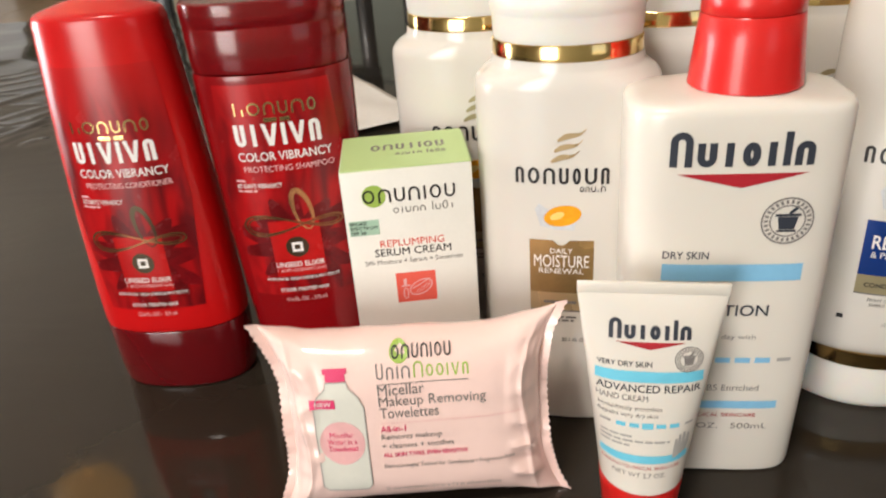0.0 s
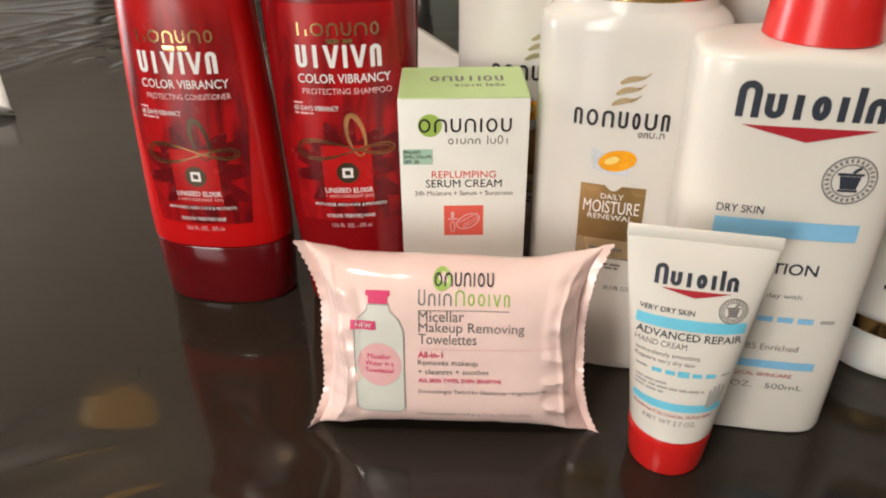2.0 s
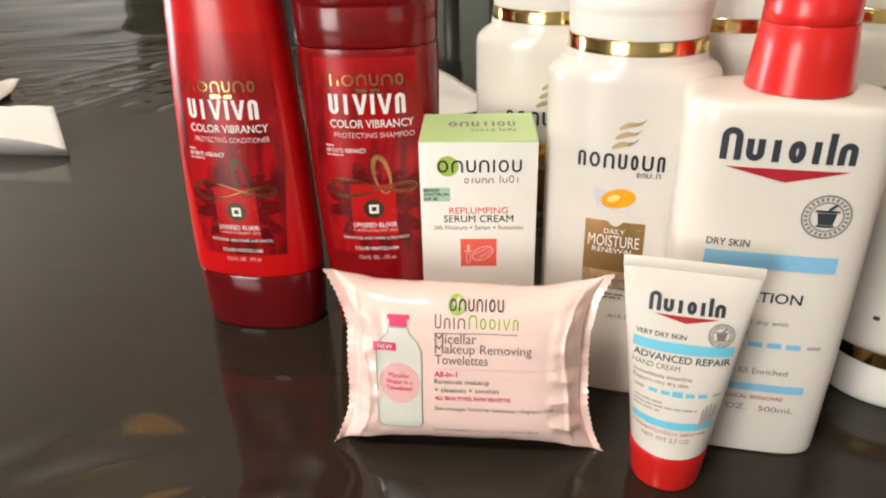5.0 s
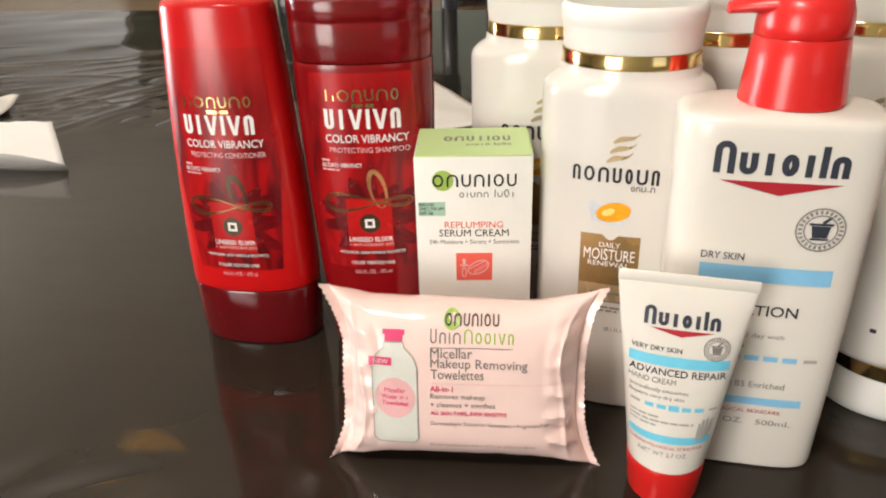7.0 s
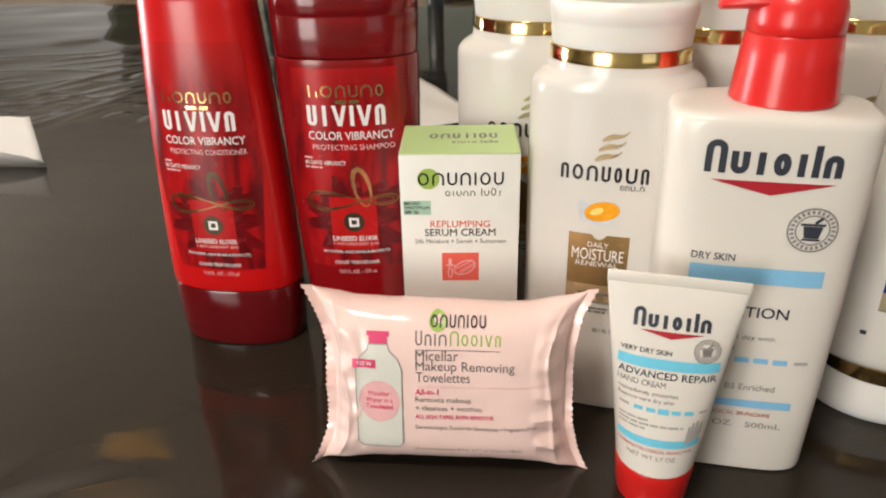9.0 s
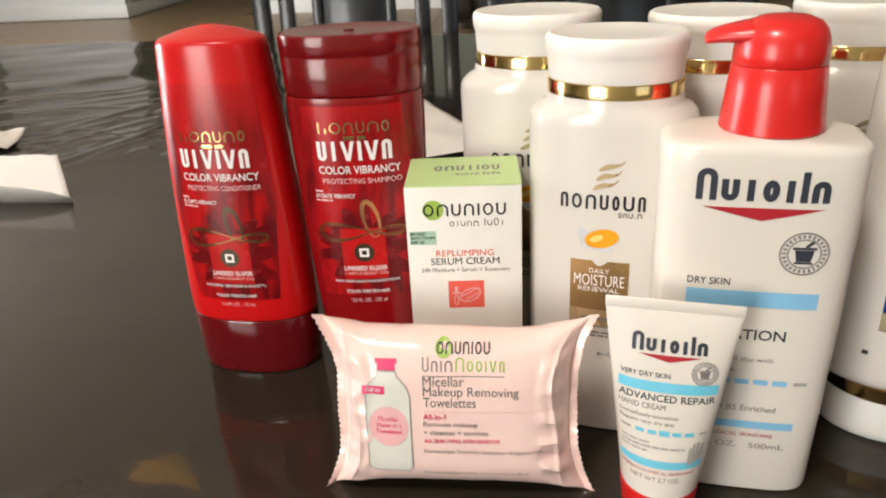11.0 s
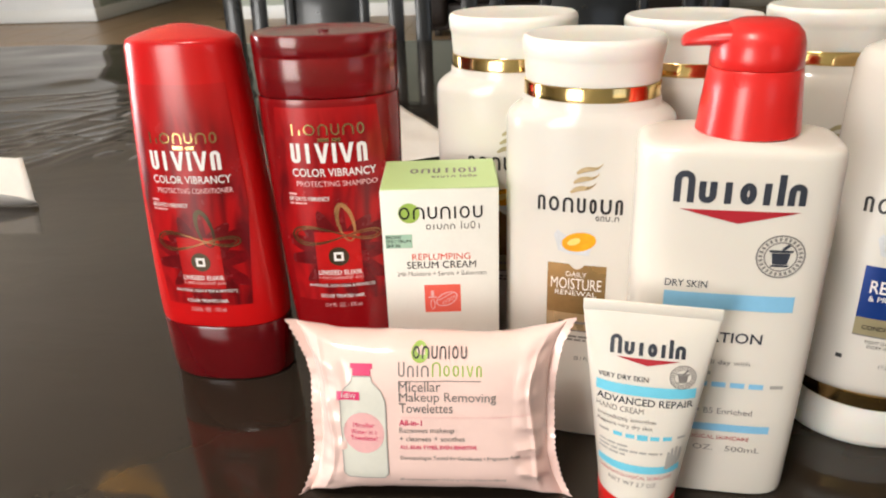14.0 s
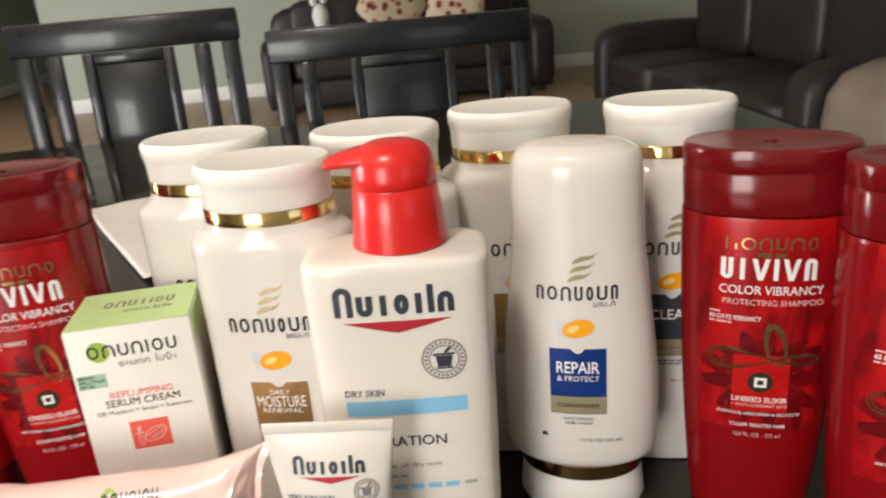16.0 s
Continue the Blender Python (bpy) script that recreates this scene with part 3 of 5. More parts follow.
def shampoo_red(x, y, turn, lift=0.009):
    """Narrow foot, broad shoulders, translucent cap above."""
    t = [(0.0, 0.0265, 0.0175, 2.3), (0.0012, 0.0292, 0.0196, 2.3), (0.005, 0.0306, 0.0206, 2.3), (0.03, 0.0332, 0.0220, 2.3), (0.06, 0.0356, 0.0230, 2.3), (0.10, 0.0379, 0.0240, 2.3), (0.15, 0.0396, 0.0250, 2.3), (0.1848, 0.0401, 0.0252, 2.3), (0.1872, 0.0397, 0.0249, 2.3)]
    bt = thing("shampoo_bottle", place(x, y, turn), "glossy red shampoo bottle with a translucent red flip cap", "bottle", "red hair-care bottles")
    t = smooth_table(t, 4)
    part("bottle_body", body(t), REDDEEP, bt)
    cap = part("cap", body([(0.1879, 0.0393, 0.0246, 2.3), (0.1896, 0.0397, 0.0249, 2.3), (0.2085, 0.0404, 0.0253, 2.3), (0.2092, 0.0400, 0.0250, 2.3), (0.2100, 0.0404, 0.0253, 2.3), (0.2185, 0.0406, 0.0254, 2.3), (0.2205, 0.0400, 0.0249, 2.3), (0.2212, 0.0385, 0.0238, 2.3), (0.2206, 0.0330, 0.0195, 2.2), (0.2202, 0.02, 0.012, 2), (0.2202, 0.002, 0.001, 2)]), REDCAP, bt, "translucent red flip cap")
    part("cap_hinge_dot", body([(0.2203, 0.003, 0.0018, 2), (0.2210, 0.003, 0.0018, 2), (0.2212, 0.002, 0.0012, 2)], 16), DEEPCAP, cap)
    red_print(bt, front_of(t), lift, "PROTECTING SHAMPOO")
    return bt


def leaf_mark(u, v, k):
    """Three swept strokes."""
    out = []
    for i in range(3):
        y = v + i * 0.0042 * k
        pts = [(u + (-0.0052 + 0.0104 * s + 0.0012 * i) * k, y + (0.0012 * math.sin(s * 5.0) + 0.0058 * s * s) * k) for s in (j / 12 for j in range(13))]
        out.append(stroke2(pts, [0.0004 * k + 0.0022 * k * math.sin(math.pi * min(1, j / 12 + 0.08)) * (1 - 0.5 * j / 12) for j in range(13)]))
    return join2(*out)


def hair_print(bt, f, kind, dz=0.0):
    def put(nm, bm, m, o=0.0003, label=""):
        for p in bm.verts:
            p.co.y += dz
        return lay(nm, bm, f, m, bt, o, label=label)
    puts = lambda nm, bms, m, o=0.0003: [put(nm, b, m, o) for b in bms]
    put("leaf_emblem", leaf_mark(0.0015, 0.1492, 1.2), INKTAN if kind == "moisture" else INKKHAKI)
    puts("letter_block", bars2([(0.6, 1), (0.8, 1), (0.8, 1), (0.65, 1), (0.55, 1), (0.8, 1), (0.55, 1)], 0, 0.1385, 0.0425, 0.0080, 0.26, "nonuoun", 0.17), INK)
    puts("letter_block", bars2([(0.6, 1), (0.6, 1), (0.7, 1), (0.3, 0.3), (0.7, 1)], 0.014, 0.1348, 0.0115, 0.0027, 0.2), INK)
    put("droplet_print", poly2([(-0.010, 0.117), (-0.004, 0.1155), (0.006, 0.1150), (0.0065, 0.118), (0.0085, 0.122), (0.004, 0.1255), (-0.004, 0.124), (-0.0105, 0.1285), (-0.0125, 0.1255), (-0.011, 0.121)]), DROPLET, 0.00015)
    put("capsule_print", disc2(0.0005, 0.1225, 0.0088, 0.0052, 14), AMBER)
    put("capsule_shine", disc2(-0.002, 0.1225, 0.0035, 0.0018, 25), AMBERLIGHT, 0.00042)
    dp = {"moisture": -0.0048, "repair": -0.0036}.get(kind, 0.0)
    notch = [(-0.004 + 0.008 * k / 8, 0.1145 + dp - 0.0028 * math.sin(math.pi * k / 8)) for k in range(9)]
    top = {"moisture": INKBRONZE, "repair": INKROYAL, "clean": INKNAVY, "plain": INKBRONZE}[kind]
    low = 0.0855 + dp
    put("label_panel", poly2([(-0.0152, low), (0.0152, low), (0.0152, 0.1145 + dp)] + notch[::-1] + [(-0.0152, 0.1145 + dp)]), top, 0.0003)
    put("label_strip", quad2(-0.0152, 0.0755 + dp, 0.0152, low), INKKHAKI if kind != "moisture" else INKTAN, 0.0003)
    put("label_line", quad2(-0.0152, 0.0747 + dp, 0.0152, 0.0755 + dp), INKGREY, 0.0003)
    words = {"moisture": [("DAILY", 0.1075, 0.0105, 0.0028), ("MOISTURE", 0.1000, 0.0262, 0.0066), ("RENEWAL", 0.0965, 0.0215, 0.0028)], "repair": [("REPAIR", 0.1000, 0.0230, 0.0070), ("& PROTECT", 0.0952, 0.0225, 0.0032)], "clean": [("CLEAN", 0.0985, 0.0235, 0.0066)], "plain": []}[kind]
    for s, v, w, h in words:
        put("lettering", text2(s, 0, v + dp, w, h, 0.012 if h > 0.005 else 0.0), INKWHITE, 0.00055)
    if kind == "repair":
        put("lettering", text2("CONDITIONER", 0, 0.0790 + dp, 0.023, 0.0025, 0.015), INK, 0.00055)
    else:
        puts("strip_print", lines2(0, 0.0795 + dp, 0.017, 0.0015, [1]), INKGREY, 0.00055)
    if kind == "repair":
        put("lettering", text2("FIGHT DAMAGE", 0, 0.0708 + dp, 0.0170, 0.0019, 0.02), INK)
        put("lettering", text2("EVERY WASH", 0, 0.0680 + dp, 0.0145, 0.0019, 0.02), INK)
    else:
        puts("small_print", lines2(0, 0.0708 + dp, 0.015, 0.0012, [1, 0.85]), INKGREY)
    put("lettering", text2("17.7 FL OZ (525 mL)" if kind == "repair" else "20.1 FL OZ (595 mL)", 0.012, 0.0560 + dp, 0.0235, 0.0030, 0.0), INKNAVY)
    put("code_mark", quad2(-0.0205, 0.0590 + dp, -0.0175, 0.0615 + dp), INK)


def shampoo_white(x, y, turn, kind, label, grow=1.0, tall=1.0):
    t = [(0.0, 0.0385, 0.0225, 2.4), (0.0012, 0.0408, 0.0250, 2.4), (0.005, 0.0420, 0.0262, 2.4), (0.06, 0.0422, 0.0268, 2.6), (0.14, 0.0424, 0.0272, 2.6), (0.1780, 0.0424, 0.0276, 2.6), (0.1812, 0.0423, 0.0276, 2.6), (0.1830, 0.0419, 0.0275, 2.55), (0.1846, 0.0409, 0.0273, 2.5), (0.1864, 0.0390, 0.0270, 2.4), (0.1880, 0.0366, 0.0267, 2.2), (0.1889, 0.0352, 0.0265, 2.05), (0.1900, 0.0346, 0.0263, 2.0), (0.1935, 0.0342, 0.0261, 2.0)]
    bt = thing("shampoo_bottle", place(x, y, turn), label, "bottle", "white hair-care bottles")
    bt.scale = (grow, grow, (1 + (grow - 1) * 0.5) * tall)
    part("bottle_body", body(t), WHITE, bt)
    part("gold_band", body([(0.1936, 0.0337, 0.0259, 2), (0.1938, 0.0339, 0.0261, 2), (0.2003, 0.0337, 0.0261, 2), (0.2006, 0.0335, 0.0259, 2)]), GOLD, bt, "shiny gold band round the neck")
    part("cap", body([(0.2007, 0.0330, 0.0256, 2), (0.203, 0.0334, 0.0261, 2), (0.2112, 0.0338, 0.0266, 2), (0.2128, 0.0341, 0.0269, 2), (0.2140, 0.0346, 0.0274, 2), (0.2192, 0.0350, 0.0278, 2), (0.2212, 0.0345, 0.0273, 2), (0.2223, 0.0332, 0.0261, 2), (0.2222, 0.0318, 0.0249, 2), (0.2214, 0.0290, 0.0226, 2), (0.2208, 0.018, 0.014, 2), (0.2206, 0.002, 0.0015, 2)]), FROST, bt, "frosted white flip cap with a dished top")
    hair_print(bt, front_of(t), kind)
    return bt


def conditioner_white(x, y, turn):
    t = [(0.0345, 0.0335, 0.0232, 2.2), (0.0354, 0.0388, 0.0259, 2.2), (0.0386, 0.0430, 0.0278, 2.2), (0.050, 0.0438, 0.0288, 2.2), (0.075, 0.0440, 0.0290, 2.2), (0.105, 0.0424, 0.0284, 2.2), (0.140, 0.0386, 0.0268, 2.15), (0.170, 0.0358, 0.0256, 2.1), (0.195, 0.0352, 0.0250, 2.1), (0.209, 0.0342, 0.0243, 2.1), (0.2155, 0.0312, 0.0217, 2.05), (0.2190, 0.0240, 0.0160, 2), (0.2205, 0.012, 0.008, 2), (0.2208, 0.002, 0.001, 2)]
    t = smooth_table(t, 4)
    bt = thing("conditioner_bottle", place(x, y, turn), "white conditioner bottle standing on its cap, with a blue label", "bottle", "white hair-care bottles")
    part("bottle_body", body(t), WHITE, bt)
    part("cap", body([(0.0, 0.0335, 0.0235, 2), (0.0012, 0.0356, 0.0250, 2), (0.005, 0.0370, 0.0261, 2), (0.018, 0.0358, 0.0254, 2), (0.0250, 0.0350, 0.0249, 2)]), FROST, bt, "white cap")
    part("gold_band", body([(0.0252, 0.0350, 0.0249, 2), (0.0255, 0.0353, 0.0252, 2), (0.0338, 0.0353, 0.0252, 2), (0.0342, 0.0348, 0.0247, 2)]), GOLD, bt, "shiny gold band above the cap")
    hair_print(bt, front_of(t), "repair", 0.0012)
    return bt


def seal_mark(u, v, r):
    """A round seal with a mortar in the middle."""
    m = 0.5 * r
    return (join2(ring2(u, v, r, r * 0.07), ring2(u, v, r * 0.68, r * 0.06)),
            join2(poly2([(u - m * 0.8, v + m * 0.35), (u - m * 0.6, v - m * 0.75), (u + m * 0.6, v - m * 0.75), (u + m * 0.8, v + m * 0.35)]), quad2(u - m, v + m * 0.4, u + m, v + m * 0.62), quad2(u - m * 0.75, v - m * 0.98, u + m * 0.75, v - m * 0.8), stroke2([(u + m * 0.1, v + m * 0.65), (u + m * 0.75, v + m * 1.25)], m * 0.28)),
            join2(*[stroke2([(u + r * 0.76 * math.cos(w), v + r * 0.76 * math.sin(w)), (u + r * 0.92 * math.cos(w), v + r * 0.92 * math.sin(w))], r * 0.10) for w in (2 * math.pi * k / 26 for k in range(26)) if abs(math.cos(w)) > 0.12]))


LOTION_WORD = [(0.7, 1.0), (0.6, 0.68), (0.5, 0.68), (0.55, 0.68), (0.42, 0.68), (0.2, 0.95), (0.6, 0.68)]


def lotion(x, y, turn):
    t = [(0.0, 0.0388, 0.0210, 4.2), (0.0012, 0.0406, 0.0228, 4.2), (0.004, 0.0411, 0.0235, 4.2), (0.05, 0.0420, 0.0242, 4.4), (0.11, 0.0430, 0.0247, 4.4), (0.172, 0.0434, 0.0247, 4.4), (0.1795, 0.0433, 0.0246, 4.4), (0.1818, 0.0428, 0.0243, 4.3), (0.1832, 0.0415, 0.0236, 4.1), (0.1843, 0.0385, 0.0226, 3.6), (0.1852, 0.0325, 0.0214, 2.9), (0.1858, 0.0260, 0.0206, 2.3), (0.1864, 0.0212, 0.0196, 2.0)]
    bt = thing("lotion_bottle", place(x, y, turn), "large white body lotion bottle with a red pump", "bottle")
    part("bottle_body", body(t, 72), LOTION, bt)
    cx, dn = 0.0030, -0.0045
    C = lambda rows: loft([ring(z + dn, a, b, 2.0, 48, cx) for z, a, b in rows])
    part("pump_collar", C([(0.1908, 0.0214, 0.0201), (0.1914, 0.0221, 0.0208), (0.205, 0.0208, 0.0196), (0.2185, 0.0194, 0.0184), (0.2190, 0.0190, 0.0180)]), PUMPRED, bt, "red pump collar")
    # pump head: a dome that runs out into a spout
    head = part("pump_head", C([(0.2192, 0.0190, 0.0180), (0.2196, 0.0193, 0.0183), (0.2240, 0.0192, 0.0181), (0.2290, 0.0187, 0.0174), (0.2330, 0.0174, 0.0158), (0.2362, 0.0146, 0.0128), (0.2382, 0.0095, 0.0080), (0.2388, 0.0012, 0.001)]), PUMPRED, bt, "red pump head turned to the side")
    sp = [(0.010, 0.2290, 0.0140, 0.0092), (-0.004, 0.2308, 0.0130, 0.0070), (-0.014, 0.2312, 0.0112, 0.0056), (-0.022, 0.2306, 0.0092, 0.0045), (-0.028, 0.2297, 0.0076, 0.0036), (-0.0305, 0.2290, 0.0060, 0.0028), (-0.0312, 0.2287, 0.0030, 0.0015)]
    rows = [[(px + cx, w * math.cos(2 * math.pi * k / 24), pz + dn + h * math.sin(2 * math.pi * k / 24) * (1.0 if math.sin(2 * math.pi * k / 24) > 0 else 0.7)) for k in range(24)] for px, pz, w, h in sp]
    part("spout", loft(rows), PUMPRED, head)
    f = front_of(t)
    P = lambda nm, bm, m, o=0.0003: lay(nm, bm, f, m, bt, o, 0.005)
    Ps = lambda nm, bms, m, o=0.0003: [P(nm, b, m, o) for b in bms]
    Ps("letter_block", bars2(LOTION_WORD, -0.001, 0.1600, 0.054, 0.0145, 0.14, "nuoonin", 0.2), INKNAVY)
    P("red_chevron", poly2([(-0.025, 0.1570), (0.025, 0.1570), (0.0, 0.1510)]), INKRED)
    rim, mortar, ticks = seal_mark(0.0195, 0.1362, 0.0100)
    P("seal_rim", rim, INKGREY), P("seal_mortar", mortar, INKNAVY), P("seal_print", ticks, INKGREY)
    up = lambda bm: (bmesh.ops.translate(bm, verts=bm.verts[:], vec=(0, 0.004, 0)), bm)[1]
    Q = lambda nm, bm, m: P(nm, up(bm), m)
    Qs = lambda nm, bms, m: [Q(nm, b, m) for b in bms]
    Q("lettering", text2("DRY SKIN", -0.028, 0.1150, 0.0185, 0.0036, 0.008, "L"), INKNAVY)
    Q("blue_band", quad2(-0.028, 0.1045, 0.0285, 0.1125), INKBLUE)
    Q("lettering", text2("DAILY", -0.027, 0.0955, 0.0200, 0.0056, 0.01, "L"), INKNAVY)
    Q("lettering", text2("HYDRATION", -0.027, 0.0870, 0.0445, 0.0056, 0.01, "L"), INKNAVY)
    Q("lettering", text2("LOTION", -0.027, 0.0805, 0.0165, 0.0042, 0.0, "L"), INKGREY)
    Q("lettering", text2("all day with", -0.0055, 0.0742, 0.0195, 0.0032, 0.0, "L"), INKGREY)
    Qs("small_print", lines2(-0.027, 0.0745, 0.019, 0.0018, [1], "L") + lines2(-0.027, 0.0690, 0.024, 0.0018, [1], "L"), INKLIGHT)
    for k in range(5):
        Q("blue_dash", quad2(-0.019 + k * 0.0085, 0.0622, -0.0125 + k * 0.0085, 0.0650), INKBLUE)
    Qs("small_print", lines2(-0.027, 0.0628, 0.006, 0.0018, [1], "L") + lines2(0.0245, 0.0628, 0.006, 0.0018, [1], "L"), INKLIGHT)
    Q("lettering", text2("B5 Enriched", -0.004, 0.0465, 0.0225, 0.0034, 0.0, "L"), INKGREY)
    Qs("small_print", lines2(-0.027, 0.0475, 0.021, 0.0018, [1, 0.8], "L"), INKLIGHT)
    Q("blue_band", quad2(-0.027, 0.0362, 0.0275, 0.0405), INKBLUE)
    Q("lettering", text2("DERMATOLOGICAL SKINCARE", -0.027, 0.0312, 0.046, 0.0022, 0.01, "L"), INKRED)
    Q("lettering", text2("16.9 FL. OZ.   500mL", -0.027, 0.0242, 0.052, 0.0032, 0.0, "L"), INKGREY)
    return bt


def tube(x, y, turn):
    """A squeeze tube on its cap: round below, pressed flat at the crimp above."""
    bt = thing("hand_cream_tube", place(x, y, turn), "white hand cream tube standing on its red cap", "tube")
    tbl = []
    for k in range(25):
        s = k / 24
        z = 0.0238 + s * 0.0922
        tbl.append((z, 0.0188 + 0.0112 * s ** 1.05, 0.0186 * (1 - s) ** 0.75 * (1 - 0.15 * s) + 0.0011, 2.0 + 0.5 * s))
    part("tube_body", body(tbl), LOTION, bt)
    part("crimp", slab(-0.0302, -0.0008, 0.1158, 0.0302, 0.0008, 0.1212, 0.0005), LOTION, bt, "flat white crimped end")
    part("cap", body([(0.0, 0.0150, 0.0150, 2), (0.0010, 0.0166, 0.0166, 2), (0.004, 0.0173, 0.0173, 2), (0.018, 0.0186, 0.0186, 2), (0.0228, 0.0189, 0.0189, 2), (0.0235, 0.0184, 0.0184, 2)]), PUMPRED, bt, "red screw cap")
    f = front_of(tbl)
    P = lambda nm, bm, m, o=0.0003: lay(nm, bm, f, m, bt, o, 0.003)
    Ps = lambda nm, bms, m, o=0.0003: [P(nm, b, m, o) for b in bms]
    Ps("letter_block", bars2(LOTION_WORD, -0.0005, 0.0975, 0.0330, 0.0090, 0.14, "nuoonin", 0.2), INKNAVY)
    P("red_chevron", poly2([(-0.0140, 0.0962), (0.0140, 0.0962), (0.0, 0.0930)]), INKRED)
    rim, mortar, ticks = seal_mark(0.0158, 0.0888, 0.0056)
    P("seal_rim", rim, INKGREY), P("seal_mortar", mortar, INKGREY), P("seal_print", ticks, INKGREY)
    P("lettering", text2("VERY DRY SKIN", -0.0215, 0.0852, 0.0225, 0.0024, 0.008, "L"), INKNAVY)
    P("blue_band", quad2(-0.0222, 0.0782, 0.0222, 0.0832), INKCYAN)
    P("lettering", text2("ADVANCED REPAIR", -0.0215, 0.0736, 0.0430, 0.0035, 0.008, "L"), INKNAVY)
    P("lettering", text2("HAND CREAM", -0.0215, 0.0694, 0.0215, 0.0028, 0.0, "L"), INKGREY)
    P("lettering", text2("Immediately smoothes", -0.0205, 0.0645, 0.0265, 0.0026, 0.0, "L"), INKGREY)
    P("lettering", text2("Repairs very dry skin", -0.0205, 0.0612, 0.0250, 0.0026, 0.0, "L"), INKGREY)
    for k in range(5):
        P("blue_dash", quad2(-0.0128 + k * 0.0056 - (0.0004 if k == 2 else 0), 0.0570 - (0.0004 if k == 2 else 0), -0.0088 + k * 0.0056 + (0.0004 if k == 2 else 0), 0.0590 + (0.0004 if k == 2 else 0)), INKCYAN)
    Ps("small_print", lines2(-0.0195, 0.0575, 0.0045, 0.0012, [1], "L") + lines2(0.0160, 0.0575, 0.0035, 0.0012, [1], "L"), INKLIGHT)
    Ps("small_print", lines2(-0.0190, 0.0520, 0.0290, 0.0010, [0.45, 1, 0.42], "L", 2.2), INKLIGHT)
    P("blue_band", quad2(-0.0190, 0.0398, 0.0180, 0.0436), INKCYAN)
    P("lettering", text2("DERMATOLOGICAL SKINCARE", -0.0180, 0.0368, 0.0330, 0.0016, 0.006, "L"), INKRED)
    for k, (du, dv) in enumerate(((0.0, 0.0), (0.0016, 0.0018), (0.0034, 0.0026), (0.0052, 0.0016))):
        P("glove_print", stroke2([(0.0122 + du * 0.7, 0.0420 + 0.0006 * k), (0.0126 + du * 0.9, 0.0470), (0.0128 + du, 0.0512 + dv)], [0.0016, 0.0017, 0.0010]), INKLIGHT, 0.0004 + 0.00002 * k)
    P("lettering", text2("NET WT 2.7 OZ.", -0.0135, 0.0328, 0.0225, 0.0022, 0.0, "L"), INKGREY)
    return bt


